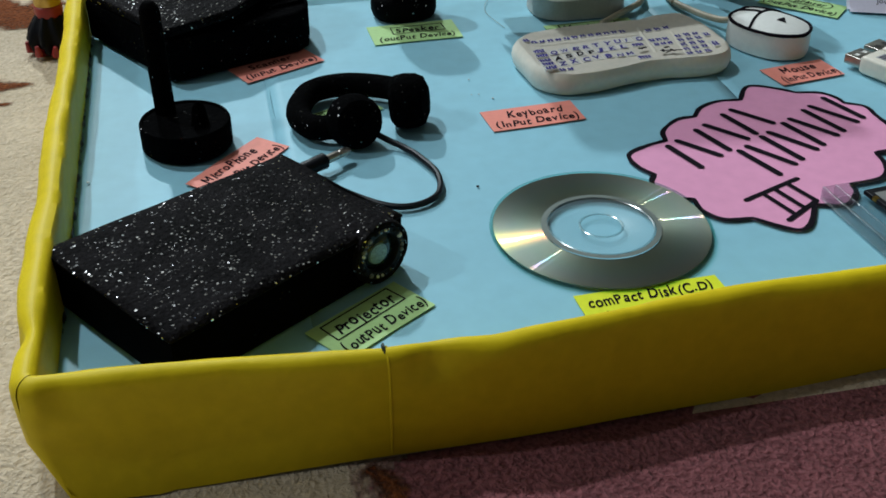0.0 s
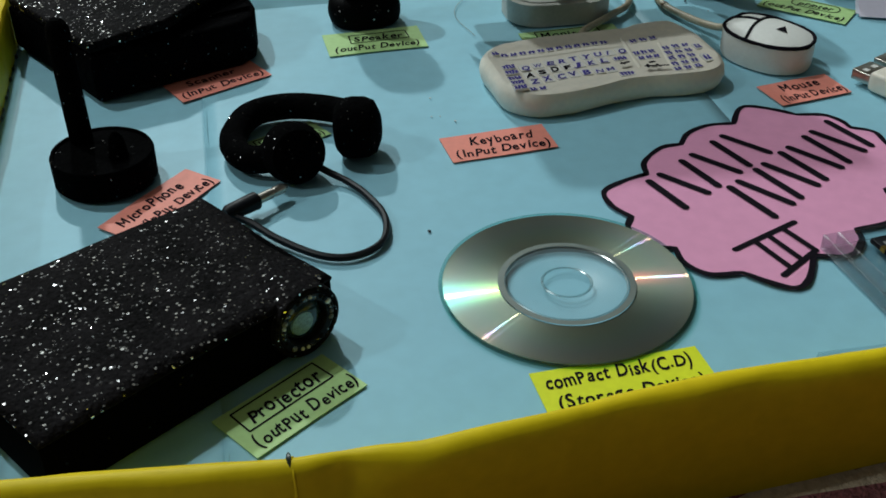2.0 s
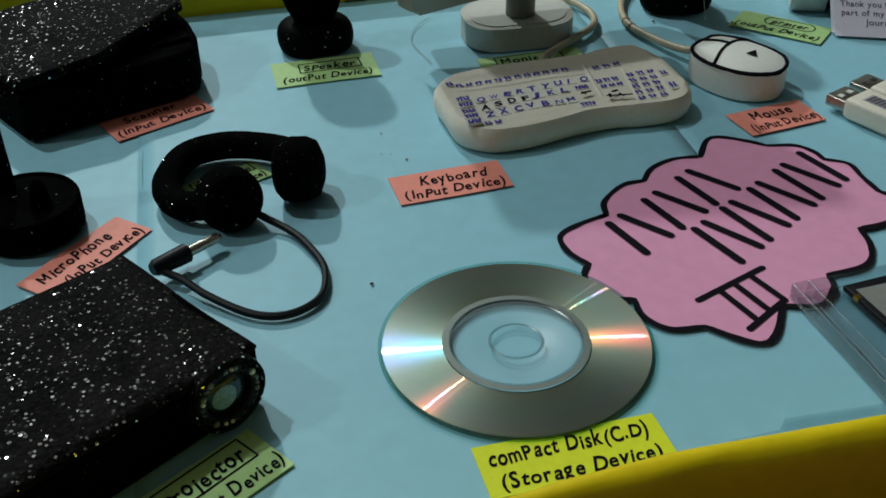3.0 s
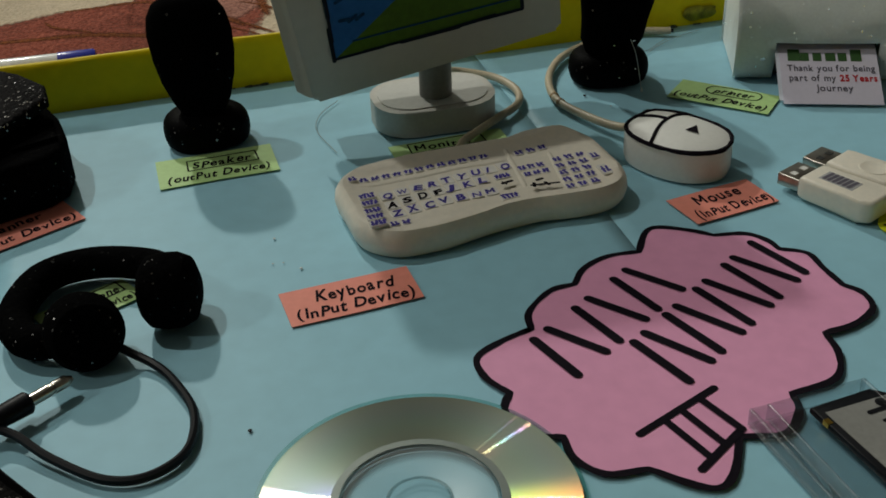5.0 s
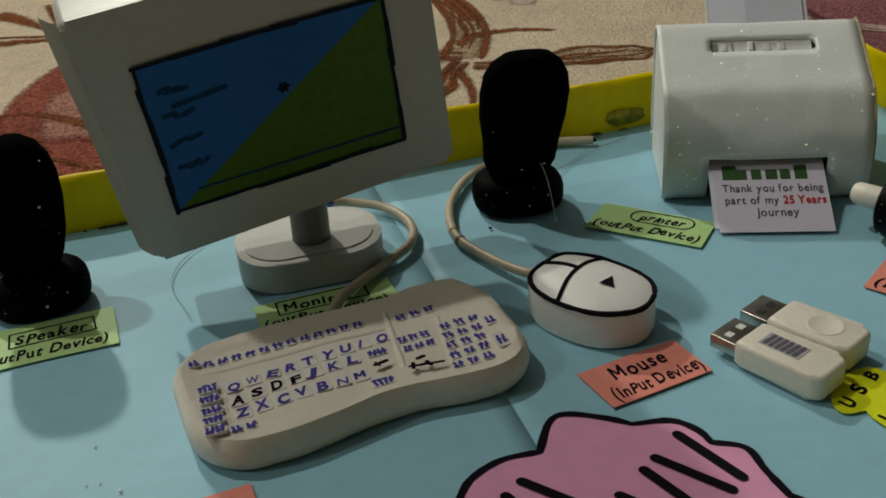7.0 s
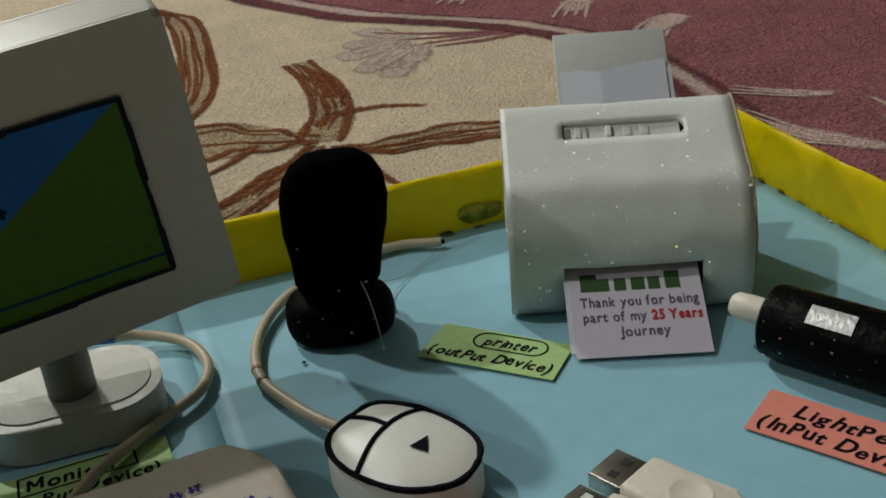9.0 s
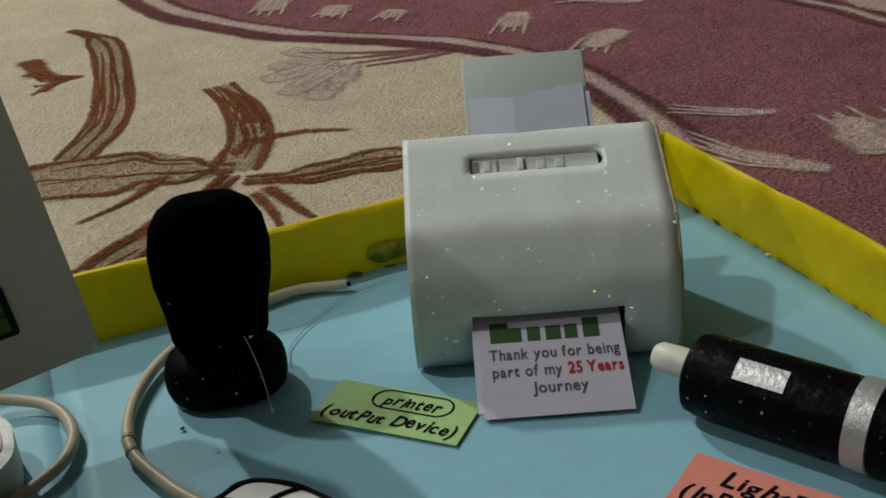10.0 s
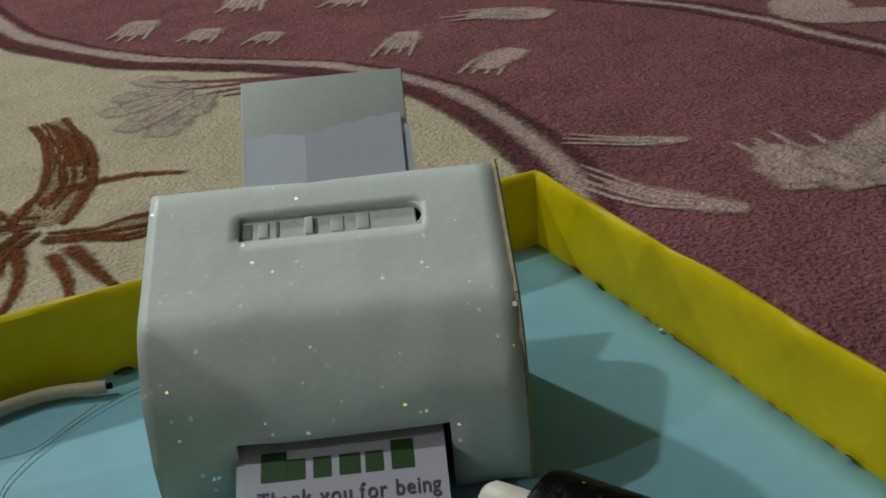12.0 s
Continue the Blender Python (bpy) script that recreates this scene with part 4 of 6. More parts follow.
build_label("salmon paper label handwritten Light pen, before the pen", 0.3625, 0.2455, -57.5, 0.0720, 0.0300, SALMON,
            [("LightPen", 0.0130, 0.0160, 0.0110, 0.042), ("(InPut Device)", 0.0030, 0.0040, 0.0105, 0.064)])
build_label("bright yellow paper label handwritten Compact Disk, touching the disc", 0.0010, -0.0285, 2.6, 0.0752, 0.0268, LEMON,
            [("comPact Disk(C.D)", 0.0035, 0.0155, 0.0100, 0.066), ("(Storage Device)", 0.0050, 0.0030, 0.0095, 0.065)])


def build_stick_label():
    ob = thing("paper_label", "bright yellow paper label with a rounded tab under the flash drives", "label", 0.3061, 0.1602, 0.0009, 34, "device labels")
    bm = bmesh.new()
    tab = [(p.x, p.y) for p in spline([(0.031, 0.0005, 0), (0.0335, 0.008, 0), (0.0312, 0.0145, 0), (0.022, 0.019, 0), (0.008, 0.019, 0), (-0.0005, 0.0156, 0), (-0.0034, 0.0095, 0), (0.003, 0.0035, 0)], 5)]
    add_prism(bm, [(-0.004, -0.0095), (0.060, -0.0095), (0.060, 0.0)] + tab + [(0.0, 0.0)], 0, 0.0004)
    part("slip", bm, LEMON, ob, smooth=False)
    for k, c in enumerate("USB"):
        write(ob, c, 0.0005 + 0.0115 * k, 0.0080, 0.0085, 0.0006, 0.0062, RNG, INK, 1.0, 0.045)
    for k in range(13):
        bm = bmesh.new()
        add_bar(bm, (0.0010 + 0.0043 * k + RNG.uniform(-0.0004, 0.0004), -0.0080), (0.0022 + 0.0043 * k, -0.0040 + 0.0020 * (k % 3 == 0)), 0.0016, 0.0006)
        part("writing_bar", bm, INK, ob, smooth=False)


build_stick_label()


# ---- compact disc ----
def build_disc():
    disc = thing("compact_disc", "small silver compact disc lying flat on the blue paper", "compact disc", 0.0333, 0.0553, 0.0012, 0)
    bm = bmesh.new()
    add_lathe(bm, [(0.0322, 0.0014), (0.0582, 0.0014), (0.0582, 0.0010), (0.0322, 0.0010), (0.0322, 0.0014)], 96)
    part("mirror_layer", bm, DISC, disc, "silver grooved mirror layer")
    bm = bmesh.new()
    add_lathe(bm, [(0.0113, 0.0002), (0.0113, 0.0016), (0.0118, 0.0019), (0.0318, 0.0019), (0.0320, 0.0016)], 96)
    part("hub", bm, HUB, disc, "clear plastic hub with the hole")
    bm = bmesh.new()
    add_lathe(bm, [(0.0292, 0.0021), (0.0322, 0.0021)], 96)
    part("mirror_band", bm, make_material("dull_mirror", (0.19, 0.22, 0.205), 0.45, 0.5, vary=0.05), disc, "dull grey band round the hub")
    for r0, r1, name in ((0.0278, 0.0292, "stacking_ring"), (0.0108, 0.0122, "hole_rim")):
        bm = bmesh.new()
        add_lathe(bm, [(r0, 0.0019), ((r0 + r1) / 2, 0.0023), (r1, 0.0019)], 96)
        part(name, bm, HUB_RING, disc)
    bm = bmesh.new()
    add_lathe(bm, [(0.0580, 0.0002), (0.0598, 0.0003), (0.0600, 0.0009), (0.0598, 0.0017), (0.0580, 0.0018)], 96)
    part("rim", bm, clear_material("green_rim", (0.72, 0.87, 0.84), 0.1), disc, "clear greenish plastic edge")


build_disc()


# ---- name card ----
def build_cloud():
    card = thing("name_card", "pink cloud-shaped card with a thick black hand-drawn border", "card", 0.168, 0.120, 0.0009)
    # each lobe swells from one notch to the next
    lobes = [
        [(-0.0634, 0.0238), (-0.0786, 0.0190), (-0.0920, 0.0110), (-0.0927, -0.0028)],
        [(-0.0863, -0.0157), (-0.0912, -0.0246), (-0.0905, -0.0360), (-0.0840, -0.0440)],
        [(-0.0748, -0.0472), (-0.0752, -0.0600), (-0.0670, -0.0713)],
        [(-0.0510, -0.0734), (-0.0389, -0.0858), (-0.0300, -0.0900), (-0.0215, -0.0840)],
        [(-0.0106, -0.0672), (0.0067, -0.0709), (0.0187, -0.0606)],
        [(0.0214, -0.0504), (0.0430, -0.0470), (0.0535, -0.0330)],
        [(0.0561, -0.0181), (0.0720, -0.0160), (0.0862, -0.0080), (0.0890, 0.0040)],
        [(0.0842, 0.0126), (0.0835, 0.0280), (0.0835, 0.0420)],
        [(0.0728, 0.0497), (0.0714, 0.0586), (0.0644, 0.0677)],
        [(0.0490, 0.0713), (0.0407, 0.0787), (0.0272, 0.0869), (0.0184, 0.0848)],
        [(0.0077, 0.0687), (-0.0084, 0.0694), (-0.0232, 0.0628)],
        [(-0.0322, 0.0515), (-0.0453, 0.0495), (-0.0598, 0.0366)],
    ]
    ring = []
    for lobe, after in zip(lobes, lobes[1:] + lobes[:1]):
        ring += spline([(x, y, 0) for x, y in lobe + after[:1]], 5)[:-1]
    out = ring
    bm = bmesh.new()
    add_prism(bm, [(p.x * 0.995, p.y * 0.995) for p in out], 0, 0.0005)
    part("sheet", bm, PINK, card, "pink card", smooth=False)
    bm = bmesh.new()
    loop = out + [out[0], out[1]]
    inner = [p * 0.988 for p in loop]
    add_stroke(bm, inner, [0.0033 + 0.0010 * noise.noise(Vector((i * 0.21, 2.0, 0))) + 0.0007 * noise.noise(Vector((i * 0.7, 5.0, 0))) for i in range(len(inner))], 0.0007)
    part("border", bm, INK, card, "thick black marker border", smooth=False)
    # two lines of lettering stand as plain bars
    def bars(a, b, count, rise, wide):
        a, b, rise = Vector(a), Vector(b), Vector(rise)
        for k in range(count):
            foot = a.lerp(b, (k + 0.5) / count)
            lean = (b - a) / count * (0.22 if k % 2 else -0.12)
            bm = bmesh.new()
            add_bar(bm, foot + lean, foot + rise - lean, wide, 0.0010)
            part("lettering_bar", bm, INK, card, "black marker bar", smooth=False)
    bars((-0.060, -0.016), (0.016, 0.034), 6, (-0.012, 0.026), 0.0046)
    bars((-0.018, -0.033), (0.079, 0.0315), 9, (-0.013, 0.029), 0.0046)
    for k, (p, q) in enumerate((((-0.0458, -0.0541), (-0.0064, -0.0374)), ((-0.0322, -0.0787), (-0.0093, -0.0640)), ((-0.0330, -0.0510), (-0.0263, -0.0735)), ((-0.0245, -0.0470), (-0.0180, -0.0685)), ((-0.0147, -0.0425), (-0.0078, -0.0630)))):
        bm = bmesh.new()
        add_bar(bm, p, q, 0.0034, 0.0008 + 0.00006 * k)
        part("numeral_stroke", bm, INK, card, smooth=False)


build_cloud()


# ---- projector ----
def build_projector():
    pj = thing("projector", "black glitter foam toy projector with a round lens", "projector", -0.1616, 0.0451, 0.0, 31.5)
    w, d, h = 0.1400, 0.0955, 0.0305
    corner = [(-0.0660, -0.0530), (0.0718, -0.0445), (0.0665, 0.0474), (-0.0720, 0.0502)]    # not quite square

    def spot(u, v, grow):
        a = [Vector((*c, 0)) for c in corner]
        p = a[0].lerp(a[1], u).lerp(a[3].lerp(a[2], u), v)
        return p * grow

    def sag(u, v):
        return 0.0008 * (1 - u) ** 3 * v ** 3

    bm = bmesh.new()
    add_prism(bm, [(p.x, p.y) for p in (spot(0, 0, 1), spot(1, 0, 1), spot(1, 1, 1), spot(0, 1, 1))], 0.0012, h - 0.0010, 0.0010, 2)
    for q in bm.verts:
        if q.co.z > 0.01 and q.co.x < -w / 2 + 0.004 and q.co.y > 0:
            q.co.z -= 0.0010
    part("body", bm, BLACK_FOAM, pj, "black foam sides")
    bm = bmesh.new()
    rows = []
    for i in range(25):
        row = []
        for j in range(17):
            u, v = i / 24, j / 16
            p = spot(u, v, 1.008)
            drop = 0.0014 * max(abs(2 * u - 1), abs(2 * v - 1)) ** 12 + sag(u, v)
            row.append(bm.verts.new((p.x, p.y, h + 0.0006 + 0.0012 * noise.noise(Vector((u * 3.4, v * 3.0, 2.0))) - drop)))
        rows.append(row)
    for i in range(24):
        for j in range(16):
            bm.faces.new((rows[i][j], rows[i + 1][j], rows[i + 1][j + 1], rows[i][j + 1]))
    thicken(part("top_sheet", bm, BLACK, pj, "black glitter foam top, slightly puffed"), 0.0015)
    bm = bmesh.new()
    add_box(bm, -w / 2 + 0.008, w / 2 - 0.008, -d / 2 + 0.008, d / 2 - 0.008, 0.0008, 0.0020)
    part("underside", bm, DARK, pj, smooth=False)
    turn = frame_matrix((w / 2 - 0.0150, -d / 2 + 0.0045, 0.0172), Vector((1, 0, 0)), Vector((0, 0, 1)), Vector((0, -1, 0)))
    # foam wrapped round the lens barrel
    bm = bmesh.new()
    add_lathe(bm, [(0.0155, -0.022), (0.0168, -0.014), (0.0172, 0.0035), (0.0168, 0.0060), (0.0156, 0.0066), (0.0148, 0.0060), (0.0144, 0.0)], 40, turn)
    part("barrel", bm, BLACK, pj, "black glitter foam wrapped round the lens")
    bm = bmesh.new()
    add_lathe(bm, [(0.0145, -0.002), (0.0145, 0.0056), (0.0138, 0.0062), (0.0108, 0.0058), (0.0102, 0.0050), (0.0100, 0.0010)], 40, turn)
    lens = part("lens", bm, RUBBER, pj, "black lens ring with a clear bead edge")
    rng = random.Random(9)
    for k in range(26):
        a = 2 * math.pi * (k + rng.uniform(-0.3, 0.3)) / 26
        size = rng.uniform(0.6, 1.2)
        bm = bmesh.new()
        add_lathe(bm, [(0, 0.0072), (0.0009 * size, 0.0069), (0.0013 * size, 0.0062), (0, 0.0052)], 8, turn @ Matrix.Translation((0.0126 * math.cos(a), 0.0126 * math.sin(a), 0)))
        part("bead", bm, (SHELL, GREYCARD, CLEAR, CLEAR, CLEAR, RUBBER)[rng.randrange(6)], lens)
    bm = bmesh.new()
    add_lathe(bm, [(0.0104, 0.0016), (0.0085, 0.0036), (0.0050, 0.0050), (0, 0.0055)], 32, turn)
    part("glass", bm, GLASS, lens, "dark glass eye")
    # offset pale disc: the crescent highlight of the glass, put in as colour
    bm = bmesh.new()
    add_lathe(bm, [(0.0058, 0.0046), (0.0054, 0.0054), (0.0030, 0.0060), (0, 0.0062)], 28, turn @ Matrix.Translation((-0.0020, 0.0002, 0)))
    part("painted_highlight", bm, HIGHLIGHT_BLUE, lens, "pale bluish disc painted as the highlight on the glass")


build_projector()


# ---- scanner ----
def build_scanner():
    sc = thing("scanner", "black glitter foam toy scanner with a raised lid", "scanner", -0.1885, 0.2915, 0.0, 22)
    outline = [(0.002, 0.0), (0.095, 0.0), (0.107, 0.006), (0.116, 0.022), (0.121, 0.046), (0.122, 0.082), (0.108, 0.112), (-0.018, 0.112), (-0.001, 0.002)]
    bm = bmesh.new()
    add_prism(bm, outline, 0.0012, 0.0310, 0.0030, 3)
    part("body", bm, PILE_FOAM, sc, "black foam body with a rounded end")
    lid = [(0.0, 0.004), (0.050, 0.004), (0.116, 0.038), (0.121, 0.056), (0.116, 0.082), (0.104, 0.110), (-0.017, 0.110)]
    bm = bmesh.new()
    add_prism(bm, lid, 0.0, 0.0070, 0.0022, 3, Matrix.Translation((0, 0, 0.0315)) @ Matrix.Rotation(radians(-4.5), 4, "Y"))
    part("lid", bm, BLACK, sc, "black glitter foam lid, propped open")
    bm = bmesh.new()
    add_box(bm, 0.004, 0.110, 0.016, 0.100, 0.0300, 0.0335)
    part("bed", bm, PILE_FOAM, sc)


build_scanner()


# ---- microphone ----
def build_microphone():
    mic = thing("microphone", "black foam toy microphone on a round foot", "microphone", -0.1812, 0.2012, 0.0)
    bm = bmesh.new()
    add_lathe(bm, [(0, 0.0012), (0.0264, 0.0012), (0.0272, 0.0022), (0.0273, 0.0165), (0.0266, 0.0180), (0.0252, 0.0182), (0.0246, 0.0170), (0, 0.0166)], 48)
    part("foot", bm, PILE_FOAM, mic, "round black foam foot")
    bm = bmesh.new()
    pts = spline([(-0.0112, 0.0148, 0.016), (-0.0118, 0.0160, 0.045), (-0.0122, 0.0173, 0.078), (-0.0123, 0.0175, 0.086)], 5)
    add_tube(bm, pts, [0.0062] * (len(pts) - 5) + [0.0060, 0.0052, 0.0048, 0.0040, 0.0028], 20)
    part("stem", bm, PILE_FOAM, mic, "upright black stem")
    bm = bmesh.new()
    add_lathe(bm, [(0, 0.0318), (0.0012, 0.0316), (0.0040, 0.0270), (0.0052, 0.0180), (0.0055, 0.0170)], 14, Matrix.Translation((0.0090, -0.0060, 0)))
    part("switch", bm, PILE_FOAM, mic, "short black foam switch")


build_microphone()


# ---- headphones ----
def build_headphones():
    hp = thing("headphones", "black foam toy headphones lying on their side", "headphones", -0.0745, 0.2055, 0.0)
    bm = bmesh.new()
    guide = [(-0.0055, -0.020, 0.0130), (-0.028, -0.0175, 0.0100), (-0.0370, -0.002, 0.0092), (-0.0360, 0.016, 0.0095), (-0.025, 0.0370, 0.0095), (-0.003, 0.0415, 0.0100), (0.0215, 0.0300, 0.0110), (0.0325, 0.011, 0.0140)]
    pts = spline(guide, 7)
    add_tube(bm, pts, 0.0078, 14)
    part("headband", bm, PILE_FOAM, hp, "bent black foam headband")

    def cup(x, y, z, r, thick, ax, ay, az, label):
        axis = Vector((ax, ay, az)).normalized()
        side = axis.cross(Vector((0, 0, 1))).normalized()
        m = frame_matrix((x, y, z), side, side.cross(axis) * -1, axis)
        bm = bmesh.new()
        t = thick / 2
        add_lathe(bm, [(0, -t), (r * 0.75, -t), (r * 0.94, -t * 0.75), (r, -t * 0.2), (r * 0.98, t * 0.45), (r * 0.85, t * 0.9), (r * 0.5, t * 1.15), (0, t * 1.2)], 32, m)
        part("ear_cup", bm, PILE_FOAM, hp, label)
    cup(-0.0065, -0.0240, 0.0155, 0.0168, 0.020, 0.25, -0.93, 0.25, "round black foam ear cup with the cord")
    cup(0.0305, -0.0045, 0.0165, 0.0172, 0.022, 0.95, -0.28, 0.10, "round black foam ear cup")
    bm = bmesh.new()
    cord = [(0.0020, -0.0260, 0.0100), (0.0100, -0.0310, 0.0060), (0.0200, -0.0400, 0.0035), (0.0275, -0.0540, 0.0032), (0.0338, -0.0765, 0.0030), (0.0295, -0.0985, 0.0030), (0.0150, -0.1085, 0.0030), (-0.0015, -0.1055, 0.0032), (-0.0205, -0.0885, 0.0040), (-0.0330, -0.0740, 0.0060), (-0.0420, -0.0680, 0.0080)]
    add_tube(bm, spline(cord, 8), 0.0019, 8)
    part("cord", bm, RUBBER, hp, "thin black rubber cord")
    a, b, c = Vector((-0.0455, -0.0680, 0.0090)), Vector((-0.0285, -0.0565, 0.0085)), Vector((-0.0125, -0.0450, 0.0080))
    bm = bmesh.new()
    add_tube(bm, [a, a.lerp(b, 0.1), a.lerp(b, 0.6), a.lerp(b, 0.95), b], [0.0030, 0.0042, 0.0046, 0.0048, 0.0038], 14)
    plug = part("plug", bm, RUBBER, hp, "black plug sleeve")
    bm = bmesh.new()
    add_tube(bm, [b, b.lerp(c, 0.45), b.lerp(c, 0.47), b.lerp(c, 0.52), b.lerp(c, 0.54), b.lerp(c, 0.85), b.lerp(c, 0.9), c], [0.0027, 0.0027, 0.0023, 0.0023, 0.0027, 0.0027, 0.0020, 0.0010], 12)
    part("tip", bm, STEEL, plug, "bare metal jack")


build_headphones()


# ---- speakers ----
def build_speaker(x, y, turn, wide, lean, label, tall=1.0, nod=0.0, foot=1.0, neck=1.0):
    sp = thing("speaker", label, "speaker", x, y, 0.0, turn, "pair of speakers")
    bm = bmesh.new()
    rows = []
    for z, grow in ((0.0012, 0.88), (0.0030, 0.95), (0.0070, 0.995), (0.0115, 1.0), (0.0150, 0.975), (0.0178, 0.91), (0.0198, 0.81), (0.0210, 0.66), (0.0215, 0.42)):
        rows.append([bm.verts.new((0.0265 * foot * grow * math.copysign(abs(math.cos(a)) ** 0.8, math.cos(a)), 0.0205 * grow * math.copysign(abs(math.sin(a)) ** 0.8, math.sin(a)) * foot, z)) for a in (2 * math.pi * k / 40 for k in range(40))])
    for a, b in zip(rows, rows[1:]):
        for k in range(40):
            bm.faces.new((a[k], a[(k + 1) % 40], b[(k + 1) % 40], b[k]))
    bm.faces.new(rows[0])
    bm.faces.new(rows[-1])
    part("foot", bm, FOOT_FOAM, sp, "rounded black foot")
    bm = bmesh.new()
    rows = []
    for z, w, d in ((0.0175, 0.023, 0.017), (0.0205, 0.028, 0.019), (0.030, 0.0390, 0.024), (0.043, 0.0478, 0.027), (0.058, 0.0535, 0.029), (0.072, 0.0545, 0.030), (0.082, 0.0505, 0.028), (0.089, 0.042, 0.024), (0.0935, 0.029, 0.016), (0.0950, 0.012, 0.006)):
        w *= 1 + (neck - 1) * max(0.0, min(1.0, (0.043 - z) / 0.022))
        w, z = w * wide, 0.0175 + (z - 0.0175) * tall
        rows.append([bm.verts.new((lean * (z - 0.018) / 0.075 + w / 2 * math.copysign(abs(math.cos(a)) ** 0.75, math.cos(a)), d / 2 * math.copysign(abs(math.sin(a)) ** 0.75, math.sin(a)) - 0.001 - nod * (z - 0.018) / 0.075, z)) for a in (2 * math.pi * (k + 0.5) / 28 for k in range(28))])
    for a, b in zip(rows, rows[1:]):
        for k in range(28):
            bm.faces.new((a[k], a[(k + 1) % 28], b[(k + 1) % 28], b[k]))
    for v in bm.verts:
        v.co += v.co.normalized() * 0.0007 * noise.noise(v.co * 55 + Vector((x * 90, 0, 0)))   # soft lumps
    bm.faces.new(rows[0])
    bm.faces.new(rows[-1])
    part("head", bm, HEAD_FOAM, sp, "egg-shaped black head")


build_speaker(-0.0132, 0.3858, 3, 0.87, -0.0025, "black foam toy speaker on an oval foot behind its label", 0.95, 0.0, 0.95)
build_speaker(0.2440, 0.3930, -10, 0.86, 0.0035, "black foam toy speaker with a glue strand, on an oval foot", 1.01, 0.017, 0.96, 1.28)



# ---- monitor ----
def build_monitor():
    mon = thing("monitor", "white card toy monitor with a painted screen on an oval stand", "monitor", 0.1190, 0.3760, 0.0)
    shift = Vector((0.1190, 0.3760, 0))
    bm = bmesh.new()
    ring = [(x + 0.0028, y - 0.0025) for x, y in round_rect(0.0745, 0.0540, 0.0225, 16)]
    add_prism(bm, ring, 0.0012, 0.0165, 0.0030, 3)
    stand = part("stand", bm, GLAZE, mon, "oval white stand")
    bm = bmesh.new()
    add_prism(bm, [(x + 0.0028, y - 0.0020) for x, y in round_rect(0.0660, 0.0440, 0.0190, 16)], 0.0160, 0.0172, 0.0005, 2)
    part("stand_top", bm, SHELL_GLOSS, stand, "glossy white card inset")
    bm = bmesh.new()
    add_tube(bm, [Vector((0.0040, -0.006, 0.015)), Vector((0.0040, -0.007, 0.030)), Vector((0.003, -0.008, 0.056))], 0.0098, 24)
    part("neck", bm, GREYCARD, mon, "rolled grey card neck")
    ex = Vector((0.1108, 0.0070, 0.0133)).normalized()
    face = Vector((0.0753, -0.9912, -0.1084)).normalized()
    up = face.cross(ex).normalized()
    m = frame_matrix(Vector((0.0602, 0.3456, 0.0568)) - shift, ex, up, face)
    bm = bmesh.new()
    shape = [(x + 0.05995, y + 0.0404) for x, y in round_rect(0.1525, 0.1218, 0.0035, 5)]
    add_prism(bm, shape, -0.0290, 0.0, 0.0032, 4)
    for v in bm.verts:
        if v.co.x < 0.03 and v.co.y < 0:
            v.co.y -= 0.0032                               # the lower corner of the sheet hangs
        if v.co.x < 0.03 and v.co.y > 0.05:
            v.co.x -= 0.0060                               # the card widens towards its top
    bmesh.ops.transform(bm, matrix=m, verts=bm.verts)
    part("panel", bm, CARD_WHITE, mon, "white card front panel")
    bm = bmesh.new()
    left, low, high = -0.0163, -0.0205, 0.1013
    strip = [[bm.verts.new((left - 0.0065 * t, low, -0.0004 - 0.0122 * t ** 1.4)), bm.verts.new((left - 0.0060 - 0.0065 * t, high, -0.0004 - 0.0122 * t ** 1.4))] for t in (0, 0.25, 0.5, 0.75, 1)]
    for a, b in zip(strip, strip[1:]):
        bm.faces.new((a[0], b[0], b[1], a[1]))
    bmesh.ops.solidify(bm, geom=bm.faces[:], thickness=0.0025)
    bmesh.ops.transform(bm, matrix=m, verts=bm.verts)
    part("side_fold", bm, CARD_WHITE, mon, "edge of the card bent back")
    sx, sy = 0.1128, 0.0742
    for name, tri, mat, lab in (("screen", [(0, 0), (sx, sy), (0, sy)], SCREEN_BLUE, "blue painted half of the screen"), ("screen", [(0, 0), (sx, 0), (sx, sy)], SCREEN_GREEN, "green painted half of the screen")):
        bm = bmesh.new()
        add_prism(bm, tri, 0.0004, 0.0009, 0, 1, m)
        part(name, bm, mat, mon, lab, smooth=False)
    ink = make_material("screen_ink", (0.006, 0.012, 0.022), 0.6, spec=0.1)
    smudge = make_material("screen_smudge", (0.004, 0.045, 0.11), 0.6, spec=0.1, vary=0.4, grain=300)
    rng = random.Random(21)
    marks = []
    # the border is drawn over in several unsteady strokes
    for a, b in (((0, 0), (sx, 0)), ((sx, 0), (sx, sy)), ((sx, sy), (0, sy)), ((0, sy), (0, 0))):
        for k in range(5):
            f, g = max(0.0, k / 5 - 0.05), min(1.0, (k + 1) / 5 + 0.05)
            p, q = ((a[0] + (b[0] - a[0]) * t + rng.uniform(-0.0006, 0.0006), a[1] + (b[1] - a[1]) * t + rng.uniform(-0.0006, 0.0006)) for t in (f, g))
            marks.append(("drawn_edge", p, q, rng.uniform(0.0014, 0.0026)))
    marks += [("task_line", (0.012, 0.0085), (sx - 0.002, 0.0075), 0.0011)]
